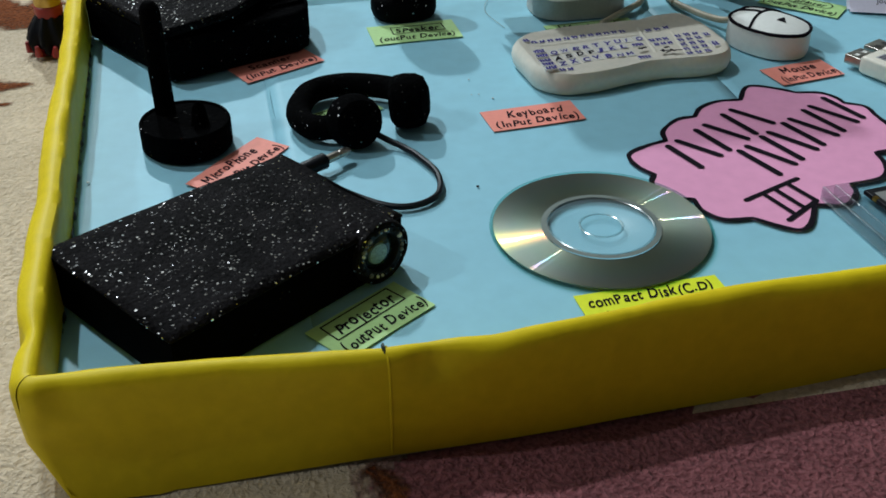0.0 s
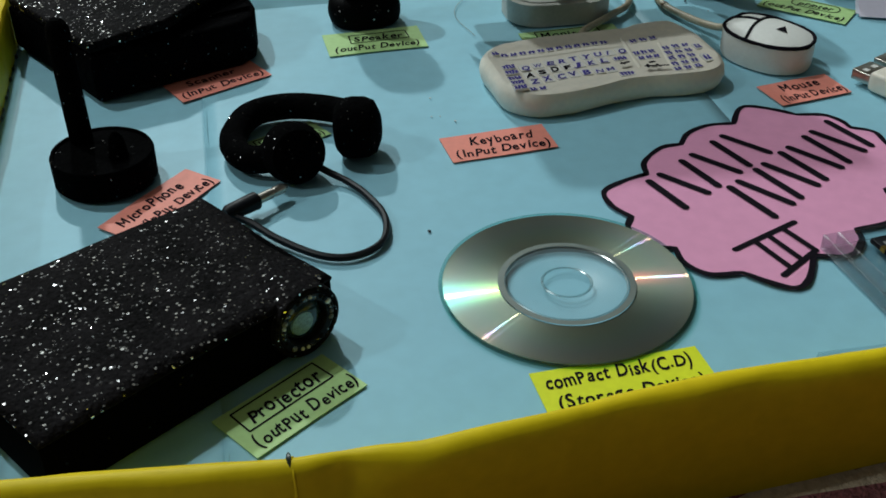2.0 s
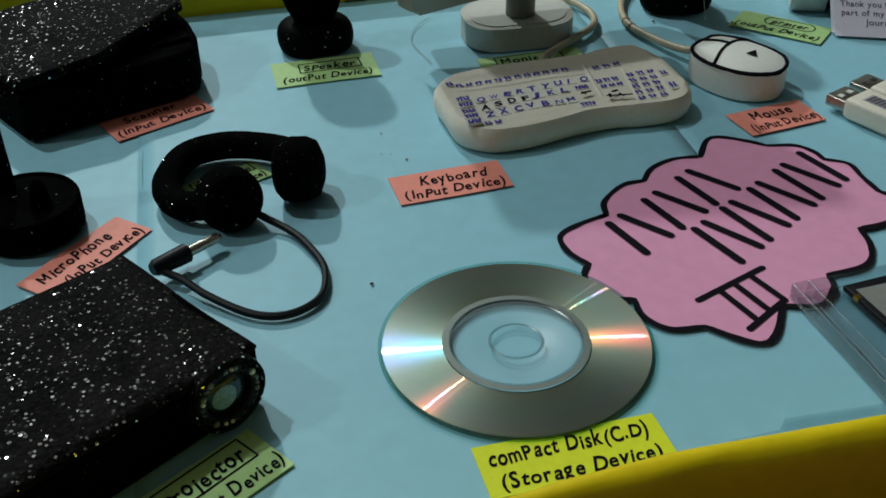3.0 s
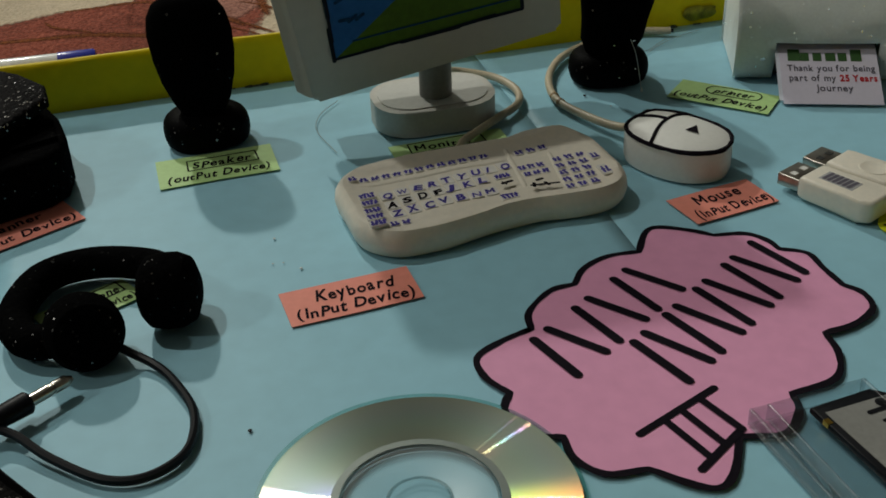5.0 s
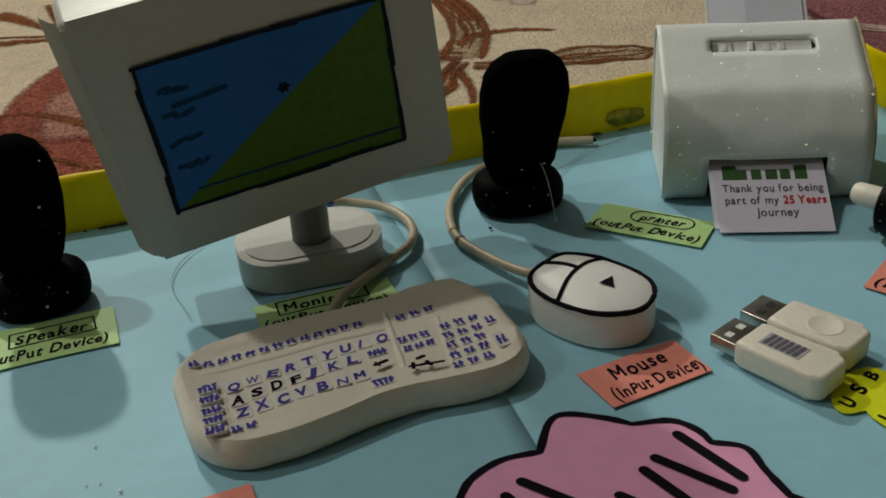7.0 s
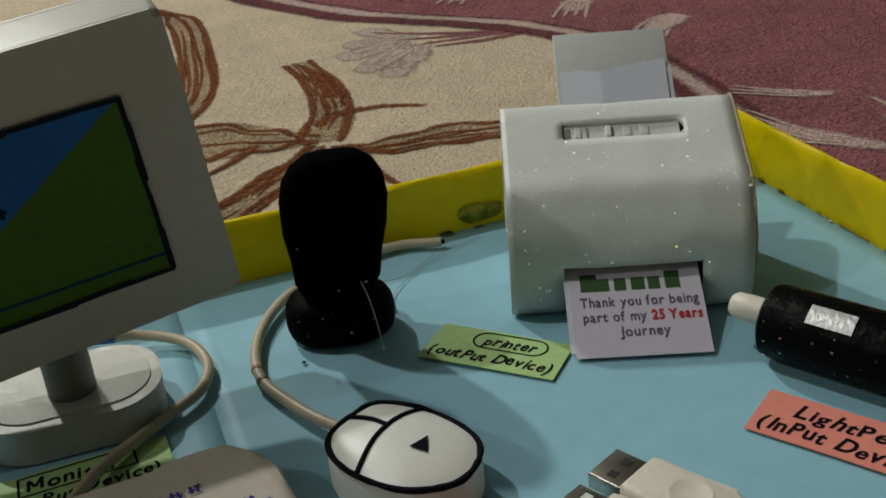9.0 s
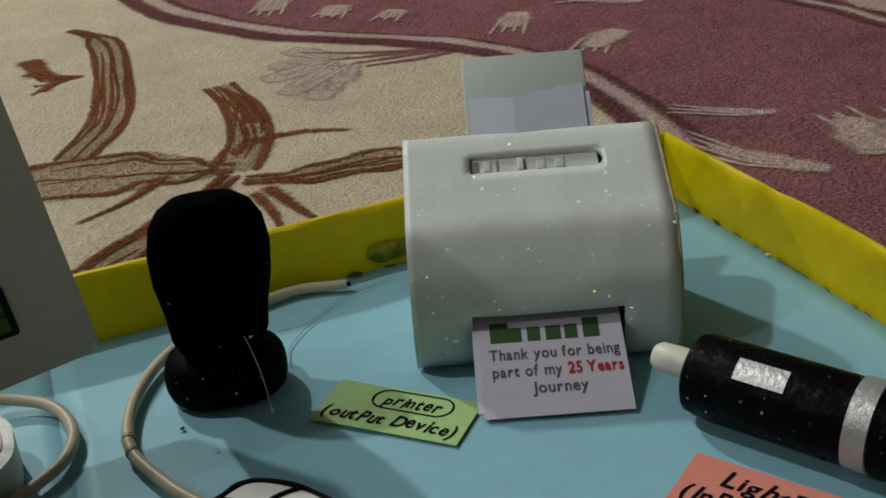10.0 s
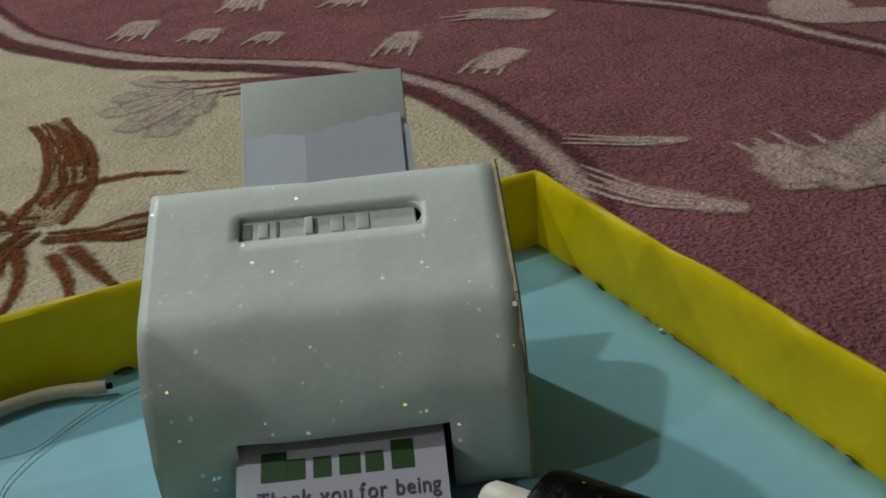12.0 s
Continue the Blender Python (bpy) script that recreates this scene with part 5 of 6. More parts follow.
    for v in (0.060, 0.047, 0.034, 0.022):
        for k in range(3):
            marks.append(("drawn_icon", (0.007 + 0.004 * k + rng.uniform(-0.001, 0.001), v + rng.uniform(-0.0016, 0.0016)), (0.012 + 0.004 * k, v + rng.uniform(-0.0012, 0.0018)), 0.0020))
    marks += [("drawn_icon", (0.012, 0.052), (0.036, 0.054), 0.0022)]
    marks += [("drawn_star", (0.061 - c, 0.0455 - d), (0.061 + c, 0.0455 + d), 0.0017) for c, d in ((0.0022, 0.0003), (0.0010, 0.0017), (-0.0012, 0.0015))]
    for k, (name, a, b, w) in enumerate(marks):
        bm = bmesh.new()
        add_bar(bm, a, b, w, 0.0012 + 0.00003 * (k % 4))
        bmesh.ops.transform(bm, matrix=m, verts=bm.verts)
        part(name, bm, ink if name in ("drawn_edge", "drawn_star") else smudge, mon, smooth=False)


build_monitor()


# ---- keyboard ----
def build_keyboard():
    kb = thing("keyboard", "white modelling clay keyboard with inked keys", "keyboard", 0.1183, 0.2605, 0.0, 5)
    w, d = 0.1490, 0.0775

    def top(x, y):
        """The clay's upper side: sunk between the rims, pillowed from key to key, dented by fingers."""
        u, v = abs(x) / (w / 2), abs(y + 0.004) / (d / 2)
        sunk = 0.0021 * max(0.0, min(1.0, (0.90 - max(u, v * 1.04)) / 0.10))
        z = 0.0176 - sunk + 0.0010 * noise.noise(Vector((x * 38, y * 38, 0.7))) + 0.0004 * noise.noise(Vector((x * 120, y * 120, 2.1)))
        z += 0.0010 * max(0.0, min(1.0, (y - 0.022) / 0.010))
        for gx, gy, g in ((-0.066, -0.030, 0.0012), (0.060, 0.028, 0.0016), (0.070, 0.012, -0.0008), (0.030, 0.034, -0.0008)):
            z += g * math.exp(-((x - gx) ** 2 + (y - gy) ** 2) / 0.00008)
        return z

    def over(x, y, a=0.0070, b=0.0080):
        """The highest clay below a key of that size."""
        return max(top(x + p * a / 2, y + q * b / 2) for p in (-1, 0, 1) for q in (-1, 0, 1))

    bm = bmesh.new()
    rough = round_rect(w, d, 0.0235, 8)
    ring = []
    for a, b in zip(rough, rough[1:] + rough[:1]):
        n = max(1, int(math.dist(a, b) / 0.004))
        ring += [(a[0] + (b[0] - a[0]) * k / n, a[1] + (b[1] - a[1]) * k / n) for k in range(n)]
    n = len(ring)

    def bent(x, y, s):
        """The outline waves: a waist near the middle of the front, a bulging back."""
        waist = 0.0052 * math.exp(-((x - 0.010) / 0.026) ** 2) - 0.0016 * math.exp(-((x + 0.042) / 0.02) ** 2)
        back = 0.0018 * math.exp(-((x - 0.012) / 0.022) ** 2) - 0.0012 * math.exp(-((x - 0.052) / 0.02) ** 2)
        return (waist if y < 0 else -back) * s + 0.0006 * noise.noise(Vector((x * 60, y * 60, 5.0)))

    rows = []
    for inset, z in ((0.0024, 0.0012), (0.0010, 0.0038), (0.0, 0.0085), (0.0006, 0.0128), (0.0022, 0.0160), (0.0046, None), (0.0075, None), (0.0105, None)):
        row = []
        for x, y in ring:
            s = 1 - inset / 0.040
            u, v = x * (1 - inset / (w / 2)), y * (1 - inset / (d / 2))
            v += bent(x, y, s)
            row.append(bm.verts.new((u, v, top(u, v) if z is None else z + 0.0006 * noise.noise(Vector((x * 48, y * 48, z * 90))))))
        rows.append(row)
    for g in (0.86, 0.74, 0.62, 0.50, 0.38, 0.26, 0.14):
        row = []
        for x, y in ring:
            u, v = x * g, (y + bent(x, y, 1.0)) * g
            row.append(bm.verts.new((u, v, top(u, v))))
        if g < 0.86:
            rows.append(row)
        else:
            for v in row:
                bm.verts.remove(v)
    for a, b in zip(rows, rows[1:]):
        for k in range(n):
            bm.faces.new((a[k], a[(k + 1) % n], b[(k + 1) % n], b[k]))
    bm.faces.new(rows[0])
    bm.faces.new(rows[-1])
    part("body", bm, CLAY, kb, "off-white clay slab, wavy and dented")
    # low clay ridges between the blocks of keys
    for guide, r in zip([[(-0.0638, 0.0136), (-0.0349, 0.0137), (-0.0064, 0.0141), (0.0204, 0.013)], [(0.0243, 0.0261), (0.0206, 0.0028), (0.0172, -0.0188)], [(0.0444, 0.0129), (0.0404, -0.007), (0.0368, -0.0255)]], (0.0022, 0.0018, 0.0018)):
        bm = bmesh.new()
        pts = spline([(x, y, 0.0) for x, y in guide], 10)
        add_tube(bm, [Vector((p.x, p.y, top(p.x, p.y) - r * 0.62 - 0.0012 * (k in (0, len(pts) - 1)))) for k, p in enumerate(pts)], r, 12)
        part("ridge", bm, CLAY, kb)
    plate = make_material("key_clay", (0.70, 0.68, 0.64), 0.6, vary=0.08, grain=200)
    rng = random.Random(3)
    letters = []
    for line, v0, rise in (("QWERTYUIO", 0.0000, 0.0009), ("ASDFJKL", -0.0098, 0.0011), ("ZXCVBNM", -0.0188, 0.0005)):
        for k, c in enumerate(line):
            letters.append((c, -0.0515 + 0.0084 * k, v0 + rise * k))
    marks = [(-0.0636 + 0.0061 * k, 0.0208, 0.0050, 0.0050) for k in range(13)]                  # number row
    marks += [(-0.0617 - 0.0007 * r, 0.0005 - 0.0073 * r, 0.0088, 0.0055) for r in range(5)]      # left edge keys
    marks += [(-0.0565 + 0.0060 * k, -0.0287, 0.0046, 0.0046) for k in range(2)]
    marks += [(0.0105, -0.0030, 0.0090, 0.0055), (0.0060, -0.0240, 0.0100, 0.0055)]
    marks += [(0.0290 + 0.0068 * k, 0.0180, 0.0052, 0.0052) for k in range(3)]                    # small block at the top
    marks += [(0.0235 + 0.0052 * k, 0.0010 - 0.0072 * r, 0.0045, 0.0052) for r in range(2) for k in range(3)]
    marks += [(0.0440 - 0.0014 * r + 0.0068 * k, 0.0020 - 0.0072 * r, 0.0052, 0.0055) for r in range(5) for k in range(3)]
    marks += [(0.0630, -0.0040, 0.0048, 0.0080), (0.0612, -0.0200, 0.0052, 0.0110)]
    for x, y, a, b in [(u, v, 0.0070, 0.0080) for c, u, v in letters] + marks:
        bm = bmesh.new()
        add_prism(bm, round_rect(a, b, 0.0010, 2), -0.0012, 0.00015, 0.0001, 1)
        key = part("key", bm, plate, kb, smooth=False)
        key.location = (x * K, y * K, over(x, y, a, b) * K + 0.0001)
    for c, u, v in letters:
        write(kb, c, u - 0.0030, v - 0.0034, 0.0074, over(u, v) + 0.0005, {"I": 0.0018, "J": 0.0040}.get(c, 0.0056), rng, INK if c in "ASDF" else BLUE_INK, 1.8, 0.042, name="key_letter")
    # unreadable ink on the other keys
    for x, y, a, b in marks:
        bm = bmesh.new()
        count = 4 if a > 0.006 else 2
        for k in range(count):
            u = x + (k - (count - 1) / 2) * a * 0.9 / count
            wide, tall = a / count * 0.26, b * rng.uniform(0.28, 0.40)
            lean = rng.uniform(-0.5, 0.9) * wide
            add_bar(bm, (u - lean, y - tall), (u + lean, y + tall * rng.uniform(0.6, 1.0)), 0.0013, over(x, y, a, b) + 0.00055)
            v = y + rng.uniform(-1, 1) * tall
            add_bar(bm, (u - wide, v), (u + wide * 1.2, v + rng.uniform(-0.0003, 0.0006)), 0.0012, over(x, y, a, b) + 0.00057)
        part("key_mark", bm, BLUE_INK, kb, smooth=False)
    for p, q, w in (((0.0185, -0.0228), (0.0325, -0.0255), 0.0016), ((0.0205, -0.0212), (0.0195, -0.0245), 0.0018), ((0.0235, -0.0188), (0.0262, -0.0183), 0.0022), ((0.0262, -0.0225), (0.0270, -0.0255), 0.0018), ((0.0060, -0.0150), (0.0112, -0.0140), 0.0022), ((0.0065, -0.0132), (0.0075, -0.0165), 0.0010)):
        bm = bmesh.new()
        add_bar(bm, p, q, w, over((p[0] + q[0]) / 2, (p[1] + q[1]) / 2) + 0.0007 + p[0] * 1e-3)
        part("arrow_mark", bm, INK, kb, smooth=False)


build_keyboard()


# ---- mouse ----
def build_mouse():
    ms = thing("mouse", "white toy mouse outlined in black marker", "mouse", 0.2336, 0.2690, 0.0, -61)
    ring = [(p.x * 0.93, p.y * 0.94) for p in spline([(-0.0325, 0.004, 0), (-0.0295, 0.0165, 0), (-0.012, 0.0235, 0), (0.008, 0.0240, 0), (0.0235, 0.0190, 0), (0.0320, 0.006, 0), (0.0310, -0.008, 0), (0.0190, -0.0200, 0), (0.0, -0.0240, 0), (-0.018, -0.0215, 0), (-0.0300, -0.0120, 0)], 5, True)]
    bm = bmesh.new()
    rows = []
    for s, z in ((0.97, 0.0012), (1.0, 0.004), (1.0, 0.0165), (0.985, 0.0185)):
        rows.append([bm.verts.new((x * s, y * s, z)) for x, y in ring])
    for s in (0.9, 0.75, 0.5, 0.25):
        rows.append([bm.verts.new((x * s, y * s, 0.0188 + 0.0052 * (1 - s * s))) for x, y in ring])
    n = len(ring)
    for a, b in zip(rows, rows[1:]):
        for k in range(n):
            bm.faces.new((a[k], a[(k + 1) % n], b[(k + 1) % n], b[k]))
    bm.faces.new(rows[0])
    bm.faces.new(rows[-1])
    part("body", bm, SHELL, ms, "glossy white body")
    def on_top(x, y):
        s = min(1.0, math.hypot(x / 0.0307, y / 0.0230))
        return 0.0188 + 0.0052 * (1 - s * s) + 0.0003
    bm = bmesh.new()
    loop = [Vector((x * 0.975, y * 0.975, 0.0192 + 0.0005 * noise.noise(Vector((x * 150, y * 150, 3))))) for x, y in ring]
    add_tube(bm, loop + loop[:2], [0.0012 + 0.0004 * noise.noise(p * 220) for p in loop + loop[:2]], 6, False)
    part("outline", bm, INK, ms, "black marker line round the top")
    for name, guide in (("button_line", [(-0.0093, 0.0221), (-0.0098, 0.0100), (-0.0080, -0.0060), (-0.0025, -0.0222)]), ("button_line", [(-0.0298, 0.001), (-0.019, 0.0025), (-0.0092, 0.0020)])):
        bm = bmesh.new()
        add_tube(bm, [Vector((p.x, p.y, on_top(p.x, p.y))) for p in spline([(*g, 0) for g in guide], 6)], 0.0010, 6)
        part(name, bm, INK, ms)
    bm = bmesh.new()
    tri = [(0.0075, 0.0055), (0.0065, -0.0035), (0.0135, -0.0015)]
    bm.faces.new([bm.verts.new((x, y, on_top(x, y) + 0.0003)) for x, y in tri])
    part("arrow_mark", bm, INK, ms, "small black triangle", smooth=False)


build_mouse()


# ---- cords ----
TAPE_BLUE = make_material("blue_tape", (0.02, 0.09, 0.26), 0.4, vary=0.2, grain=90)


def build_cord(label, guide, radius, material, tip, wraps=()):
    ob = thing("cord", label, "cord", guide[0][0], guide[0][1], 0.0)
    bm = bmesh.new()
    add_tube(bm, spline([(x - guide[0][0], y - guide[0][1], z) for x, y, z in guide], 8), radius, 10)
    part("sheath", bm, material, ob)
    end = Vector((guide[-1][0] - guide[0][0], guide[-1][1] - guide[0][1], guide[-1][2]))
    way = (Vector(guide[-1]) - Vector(guide[-2])).normalized()
    bm = bmesh.new()
    add_tube(bm, [end - way * 0.001, end + way * (0.002 if tip is INK else 0.009)], radius * (0.5 if tip is INK else 1.05), 8)
    part("wire_end", bm, tip, ob, "cut wire end" if tip is INK else "blue insulated end")
    for a, b in wraps:
        bm = bmesh.new()
        add_tube(bm, [Vector((x - guide[0][0], y - guide[0][1], guide[4][2])) for x, y in (a, b)], radius * 1.16, 10)
        part("tape_wrap", bm, WRAP, ob, "narrow wrap of brown tape")
    return ob


WRAP = make_material("brown_tape", (0.22, 0.14, 0.06), 0.5, vary=0.3, grain=200)
build_cord("cream cord curling from the keyboard round the monitor stand", [(0.1130, 0.2965, 0.0105), (0.1210, 0.3115, 0.0085), (0.1300, 0.3270, 0.0060), (0.1555, 0.3500, 0.0045), (0.1738, 0.3662, 0.0045), (0.1795, 0.3870, 0.0045), (0.1726, 0.4090, 0.0050), (0.1542, 0.4200, 0.0075), (0.1420, 0.4170, 0.0110)], 0.0025, CORD, TAPE_BLUE)
build_cord("cream cord running from the mouse behind a speaker", [(0.2215, 0.2990, 0.012), (0.2175, 0.3120, 0.0060), (0.2080, 0.3330, 0.0042), (0.1988, 0.3630, 0.0040), (0.2035, 0.3928, 0.0040), (0.2172, 0.4190, 0.0040), (0.2350, 0.4370, 0.0040), (0.2600, 0.4500, 0.0040), (0.2900, 0.4570, 0.0040), (0.3150, 0.4500, 0.0040)], 0.0025, CORD, INK, (((0.1991, 0.3705), (0.1988, 0.3685)), ((0.1990, 0.3606), (0.1994, 0.3586))))


# ---- flash drives ----
def build_stick(x, y, turn, label, printed, body=0.0415, plug_out=0.0135):
    st = thing("flash_drive", label, "flash drive", x, y, 0.0, turn, "flash drives")
    bm = bmesh.new()
    ring = [(0.0, -0.0098), (0.0035, -0.0113)] + [(body - 0.0060 + 0.0060 * math.sin(k * math.pi / 8), -0.0065 - 0.0048 * math.cos(k * math.pi / 8)) for k in range(5)]
    ring += [(x, -y) for x, y in ring[::-1]]
    add_prism(bm, ring, 0.0012, 0.0135, 0.0022, 4)
    part("body", bm, CLAY, st, "white plastic body")
    bm = bmesh.new()
    add_box(bm, -plug_out, 0.0010, -0.0090, 0.0090, 0.0035, 0.0103, 0.0006)
    plug = part("plug", bm, STEEL, st, "metal connector")
    for v in (-0.0042, 0.0042):
        bm = bmesh.new()
        add_box(bm, -0.0085, -0.0052, v - 0.0018, v + 0.0018, 0.0102, 0.0106)
        part("hole", bm, DARK if not printed else SHELL, plug, smooth=False)
    if printed:
        bm = bmesh.new()
        for k in range(6):
            add_bar(bm, (0.010 + 0.0028 * k, -0.0036), (0.0105 + 0.0028 * k, 0.0036), 0.0020, 0.0139)
        part("print", bm, PRINT_GREY, st, "unreadable grey print", smooth=False)
        bm = bmesh.new()
        add_box(bm, 0.0075, 0.0270, -0.0052, 0.0052, 0.0130, 0.0137, 0.0003)
        part("print_field", bm, GREY_INK, st, "pale grey printed field", smooth=False)
    else:
        bm = bmesh.new()
        add_lathe(bm, [(0.0080, 0.0135), (0.0078, 0.0138), (0.0068, 0.0138), (0.0064, 0.0136), (0.0, 0.0136)], 24, Matrix.Translation((0.022, 0, 0)))
        part("disc_emboss", bm, CLAY, st)


build_stick(0.2838, 0.2165, -65.3, "white flash drive with grey print beside its twin", True)
build_stick(0.3058, 0.2276, -64, "plain white flash drive with a metal plug", False, 0.0390, 0.0145)



# ---- memory card in a clear case ----
def build_case():
    case = thing("card_case", "clear plastic memory card case lying open", "case", 0.1630, 0.0585, 0.0012, -86)
    bm = bmesh.new()
    add_box(bm, 0.0, 0.0950, 0.0, 0.0520, 0.0, 0.0012, 0.0004)
    part("tray_floor", bm, CLEAR, case, "clear plastic floor")
    for x0, x1, y0, y1 in ((0, 0.095, 0, 0.0016), (0, 0.095, 0.0080, 0.0092), (0, 0.0016, 0, 0.052), (0.0934, 0.095, 0, 0.052), (0, 0.095, 0.0504, 0.052)):
        bm = bmesh.new()
        add_box(bm, x0, x1, y0, y1, 0.0012, 0.0085, 0.0004)
        part("rim", bm, CLEAR, case)
    cardob = thing("memory_card", "black memory card with a grey printed sticker", "memory card", 0.1880, 0.0560, 0.0030, -83)
    bm = bmesh.new()
    add_prism(bm, [(0, 0), (0.048, 0), (0.048, 0.034), (0.006, 0.034), (0, 0.028)], 0, 0.0030, 0.0005, 2)
    part("shell", bm, RUBBER, cardob, "black plastic shell")
    bm = bmesh.new()
    add_prism(bm, [(0.005, 0.003), (0.044, 0.003), (0.044, 0.031), (0.006, 0.031)], 0.0030, 0.0033)
    part("sticker", bm, LABEL_GREY, cardob, "grey sticker", smooth=False)
    bm = bmesh.new()
    for a, b, w in (((0.012, 0.018), (0.012, 0.030), 0.0022), ((0.018, 0.020), (0.018, 0.028), 0.0018), ((0.009, 0.026), (0.0091, 0.0262), 0.005)):
        add_bar(bm, a, b, w, 0.0035)
    part("print", bm, RUBBER, cardob, "unreadable dark print", smooth=False)
    bm = bmesh.new()
    add_box(bm, 0.008, 0.011, -0.0004, 0.002, 0.0010, 0.0032)
    part("contact", bm, GOLD, cardob, "gold contact", smooth=False)


build_case()


# ---- printer ----
def build_printer():
    turn = math.degrees(math.atan2(-0.3678, 0.9299))
    pr = thing("printer", "white glitter foam toy printer with a paper tray", "printer", 0.3186, 0.3654, 0.0, turn)
    wide = 0.1102
    front = [(0.0005, 0.0012), (-0.0025, 0.012), (-0.0035, 0.026), (-0.0020, 0.0375), (0.0030, 0.0490), (0.0105, 0.0590), (0.0240, 0.0655), (0.0380, 0.0722), (0.0425, 0.0743), (0.0470, 0.0765), (0.0560, 0.0805), (0.0620, 0.0810), (0.0670, 0.0770), (0.0700, 0.0650), (0.0705, 0.0012)]
    stops = [0.0, 0.003, 0.006, 0.012, 0.018, 0.0245, 0.0285] + [0.0285 + 0.0057 * k for k in range(1, 10)] + [0.0855, 0.0874, 0.094, 0.099, 0.104, wide]
    fine = spline([(0, d, z) for d, z in front], 3)
    bm = bmesh.new()
    grid = [[bm.verts.new((x, p.y + (0.0013 * noise.noise(Vector((x * 30, p.z * 44, 0))) + 0.0006 * noise.noise(Vector((x * 85, p.z * 90, 6)))) * max(0.0, min(1.0, (0.066 - p.z) / 0.01)), p.z)) for p in fine] for x in stops]
    for a in range(len(stops) - 1):
        mid = (stops[a] + stops[a + 1]) / 2
        for b in range(len(fine) - 1):
            if b < 6 and 0.0245 < mid < 0.0874:
                continue                                   # the mouth where paper comes out
            if 21 <= b < 27 and 0.0285 < mid < 0.0855:
                continue                                   # the window for the buttons
            bm.faces.new((grid[a][b], grid[a + 1][b], grid[a + 1][b + 1], grid[a][b + 1]))
    casing = part("casing", bm, WHITE_FOAM, pr, "bent white glitter foam sheet")
    thicken(casing, 0.0022)
    for x, name in ((0.0010, "side_panel"), (wide - 0.0024, "side_panel")):
        bm = bmesh.new()
        inner = [(d + (0.002 if d < 0.03 else -0.002), z - (0.002 if z > 0.03 else 0)) for d, z in front]
        a = [bm.verts.new((x, d, z)) for d, z in inner]
        b = [bm.verts.new((x + 0.0014, d, z)) for d, z in inner]
        bm.faces.new(a)
        bm.faces.new(b)
        for k in range(len(inner)):
            m = (k + 1) % len(inner)
            bm.faces.new((a[k], a[m], b[m], b[k]))
        part(name, bm, WHITE_FOAM, pr, smooth=False)
    bm = bmesh.new()
    for d, z in zip(front[:-1], front[1:]):
        a, b = Vector((wide + 0.0004, d[0] + 0.0008, d[1])), Vector((wide + 0.0004, z[0] + 0.0008, z[1]))
        add_tube(bm, [a, b], 0.0009, 5)
    part("cut_edge", bm, FOAM_EDGE, pr, "brownish cut foam edge")
    # inside the mouth: a near-black box paints in the shade of the opening
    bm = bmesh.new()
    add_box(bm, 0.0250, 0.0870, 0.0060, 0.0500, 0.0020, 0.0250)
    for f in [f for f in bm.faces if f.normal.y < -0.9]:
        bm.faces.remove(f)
    part("mouth", bm, DARK, pr, "near-black box, painted shade of the opening", smooth=False)
    # the recessed button strip
    up = Vector((0, 0.0480, 0.0230)).normalized()
    m = frame_matrix((0.0, 0.0105, 0.0590), Vector((1, 0, 0)), up, Vector((1, 0, 0)).cross(up))
    bm = bmesh.new()
    add_box(bm, 0.0275, 0.0836, 0.0290, 0.0420, -0.0050, -0.0017, 0.0006, m=m)
    strip = part("button_strip", bm, STRIP, pr, "recessed white strip of buttons", smooth=False)
    # the grey bar just right of the white block paints its shadow
    for x0, x1, lift, mat in ((0.0288, 0.0325, 0.0004, LABEL_GREY), (0.0345, 0.0375, 0.0010, STRIP), (0.0398, 0.0410, 0.0004, LABEL_GREY), (0.0490, 0.0515, 0.0020, SHELL), (0.0518, 0.0528, 0.0004, LABEL_GREY), (0.0570, 0.0610, 0.0006, STRIP), (0.0650, 0.0690, 0.0008, STRIP)):
        bm = bmesh.new()
        add_box(bm, x0, x1, 0.0325, 0.0388, -0.0018, -0.0017 + lift * 0.6, 0.0002, m)
        part("button_and_shade", bm, mat, strip)
    # rounded end of the window
    r = 0.0050
    for side in (-1, 1):
        bm = bmesh.new()
        ring = [(0.0861, 0.0355 + side * 0.0054), (0.0855 - r, 0.0355 + side * 0.0054)]
        ring += [(0.0855 - r + r * math.sin(k * math.pi / 16), 0.0355 + side * r * math.cos(k * math.pi / 16)) for k in range(9)]
        add_prism(bm, ring if side < 0 else ring[::-1], -0.0021, -0.0001, 0, 1, m)
        part("window_corner", bm, WHITE_FOAM, pr)
    # the tray at the top, with torn paper on it
    ang = radians(38)
    lie = Vector((0, math.cos(ang), math.sin(ang)))
    m = frame_matrix((0.0, 0.0615, 0.0790), Vector((1, 0, 0)), lie, Vector((1, 0, 0)).cross(lie))
    bm = bmesh.new()
    add_box(bm, 0.0287, 0.0840, -0.004, 0.0440, -0.0018, 0.0, 0.0005, m)
    part("tray", bm, GREY_FOAM, pr, "grey foam paper tray")
    bm = bmesh.new()
    tear = spline([(0.0, 0.0207, 0), (0.2, 0.0200, 0), (0.38, 0.0186, 0), (0.46, 0.0194, 0), (0.6, 0.0213, 0), (0.8, 0.0233, 0), (1.0, 0.0250, 0)], 4)
    top = [(0.0305 + 0.0515 * p.x, p.y + 0.0004 * math.sin(k * 2.3) + 0.0003 * math.sin(k * 5.1)) for k, p in enumerate(tear)]
    def fold(x):
        return 0.0014 + 0.0016 * max(0.0, 1 - abs(x - 0.0500) / (0.019 if x < 0.05 else 0.036))
    low = [bm.verts.new((x, y, fold(x))) for x, y in top]
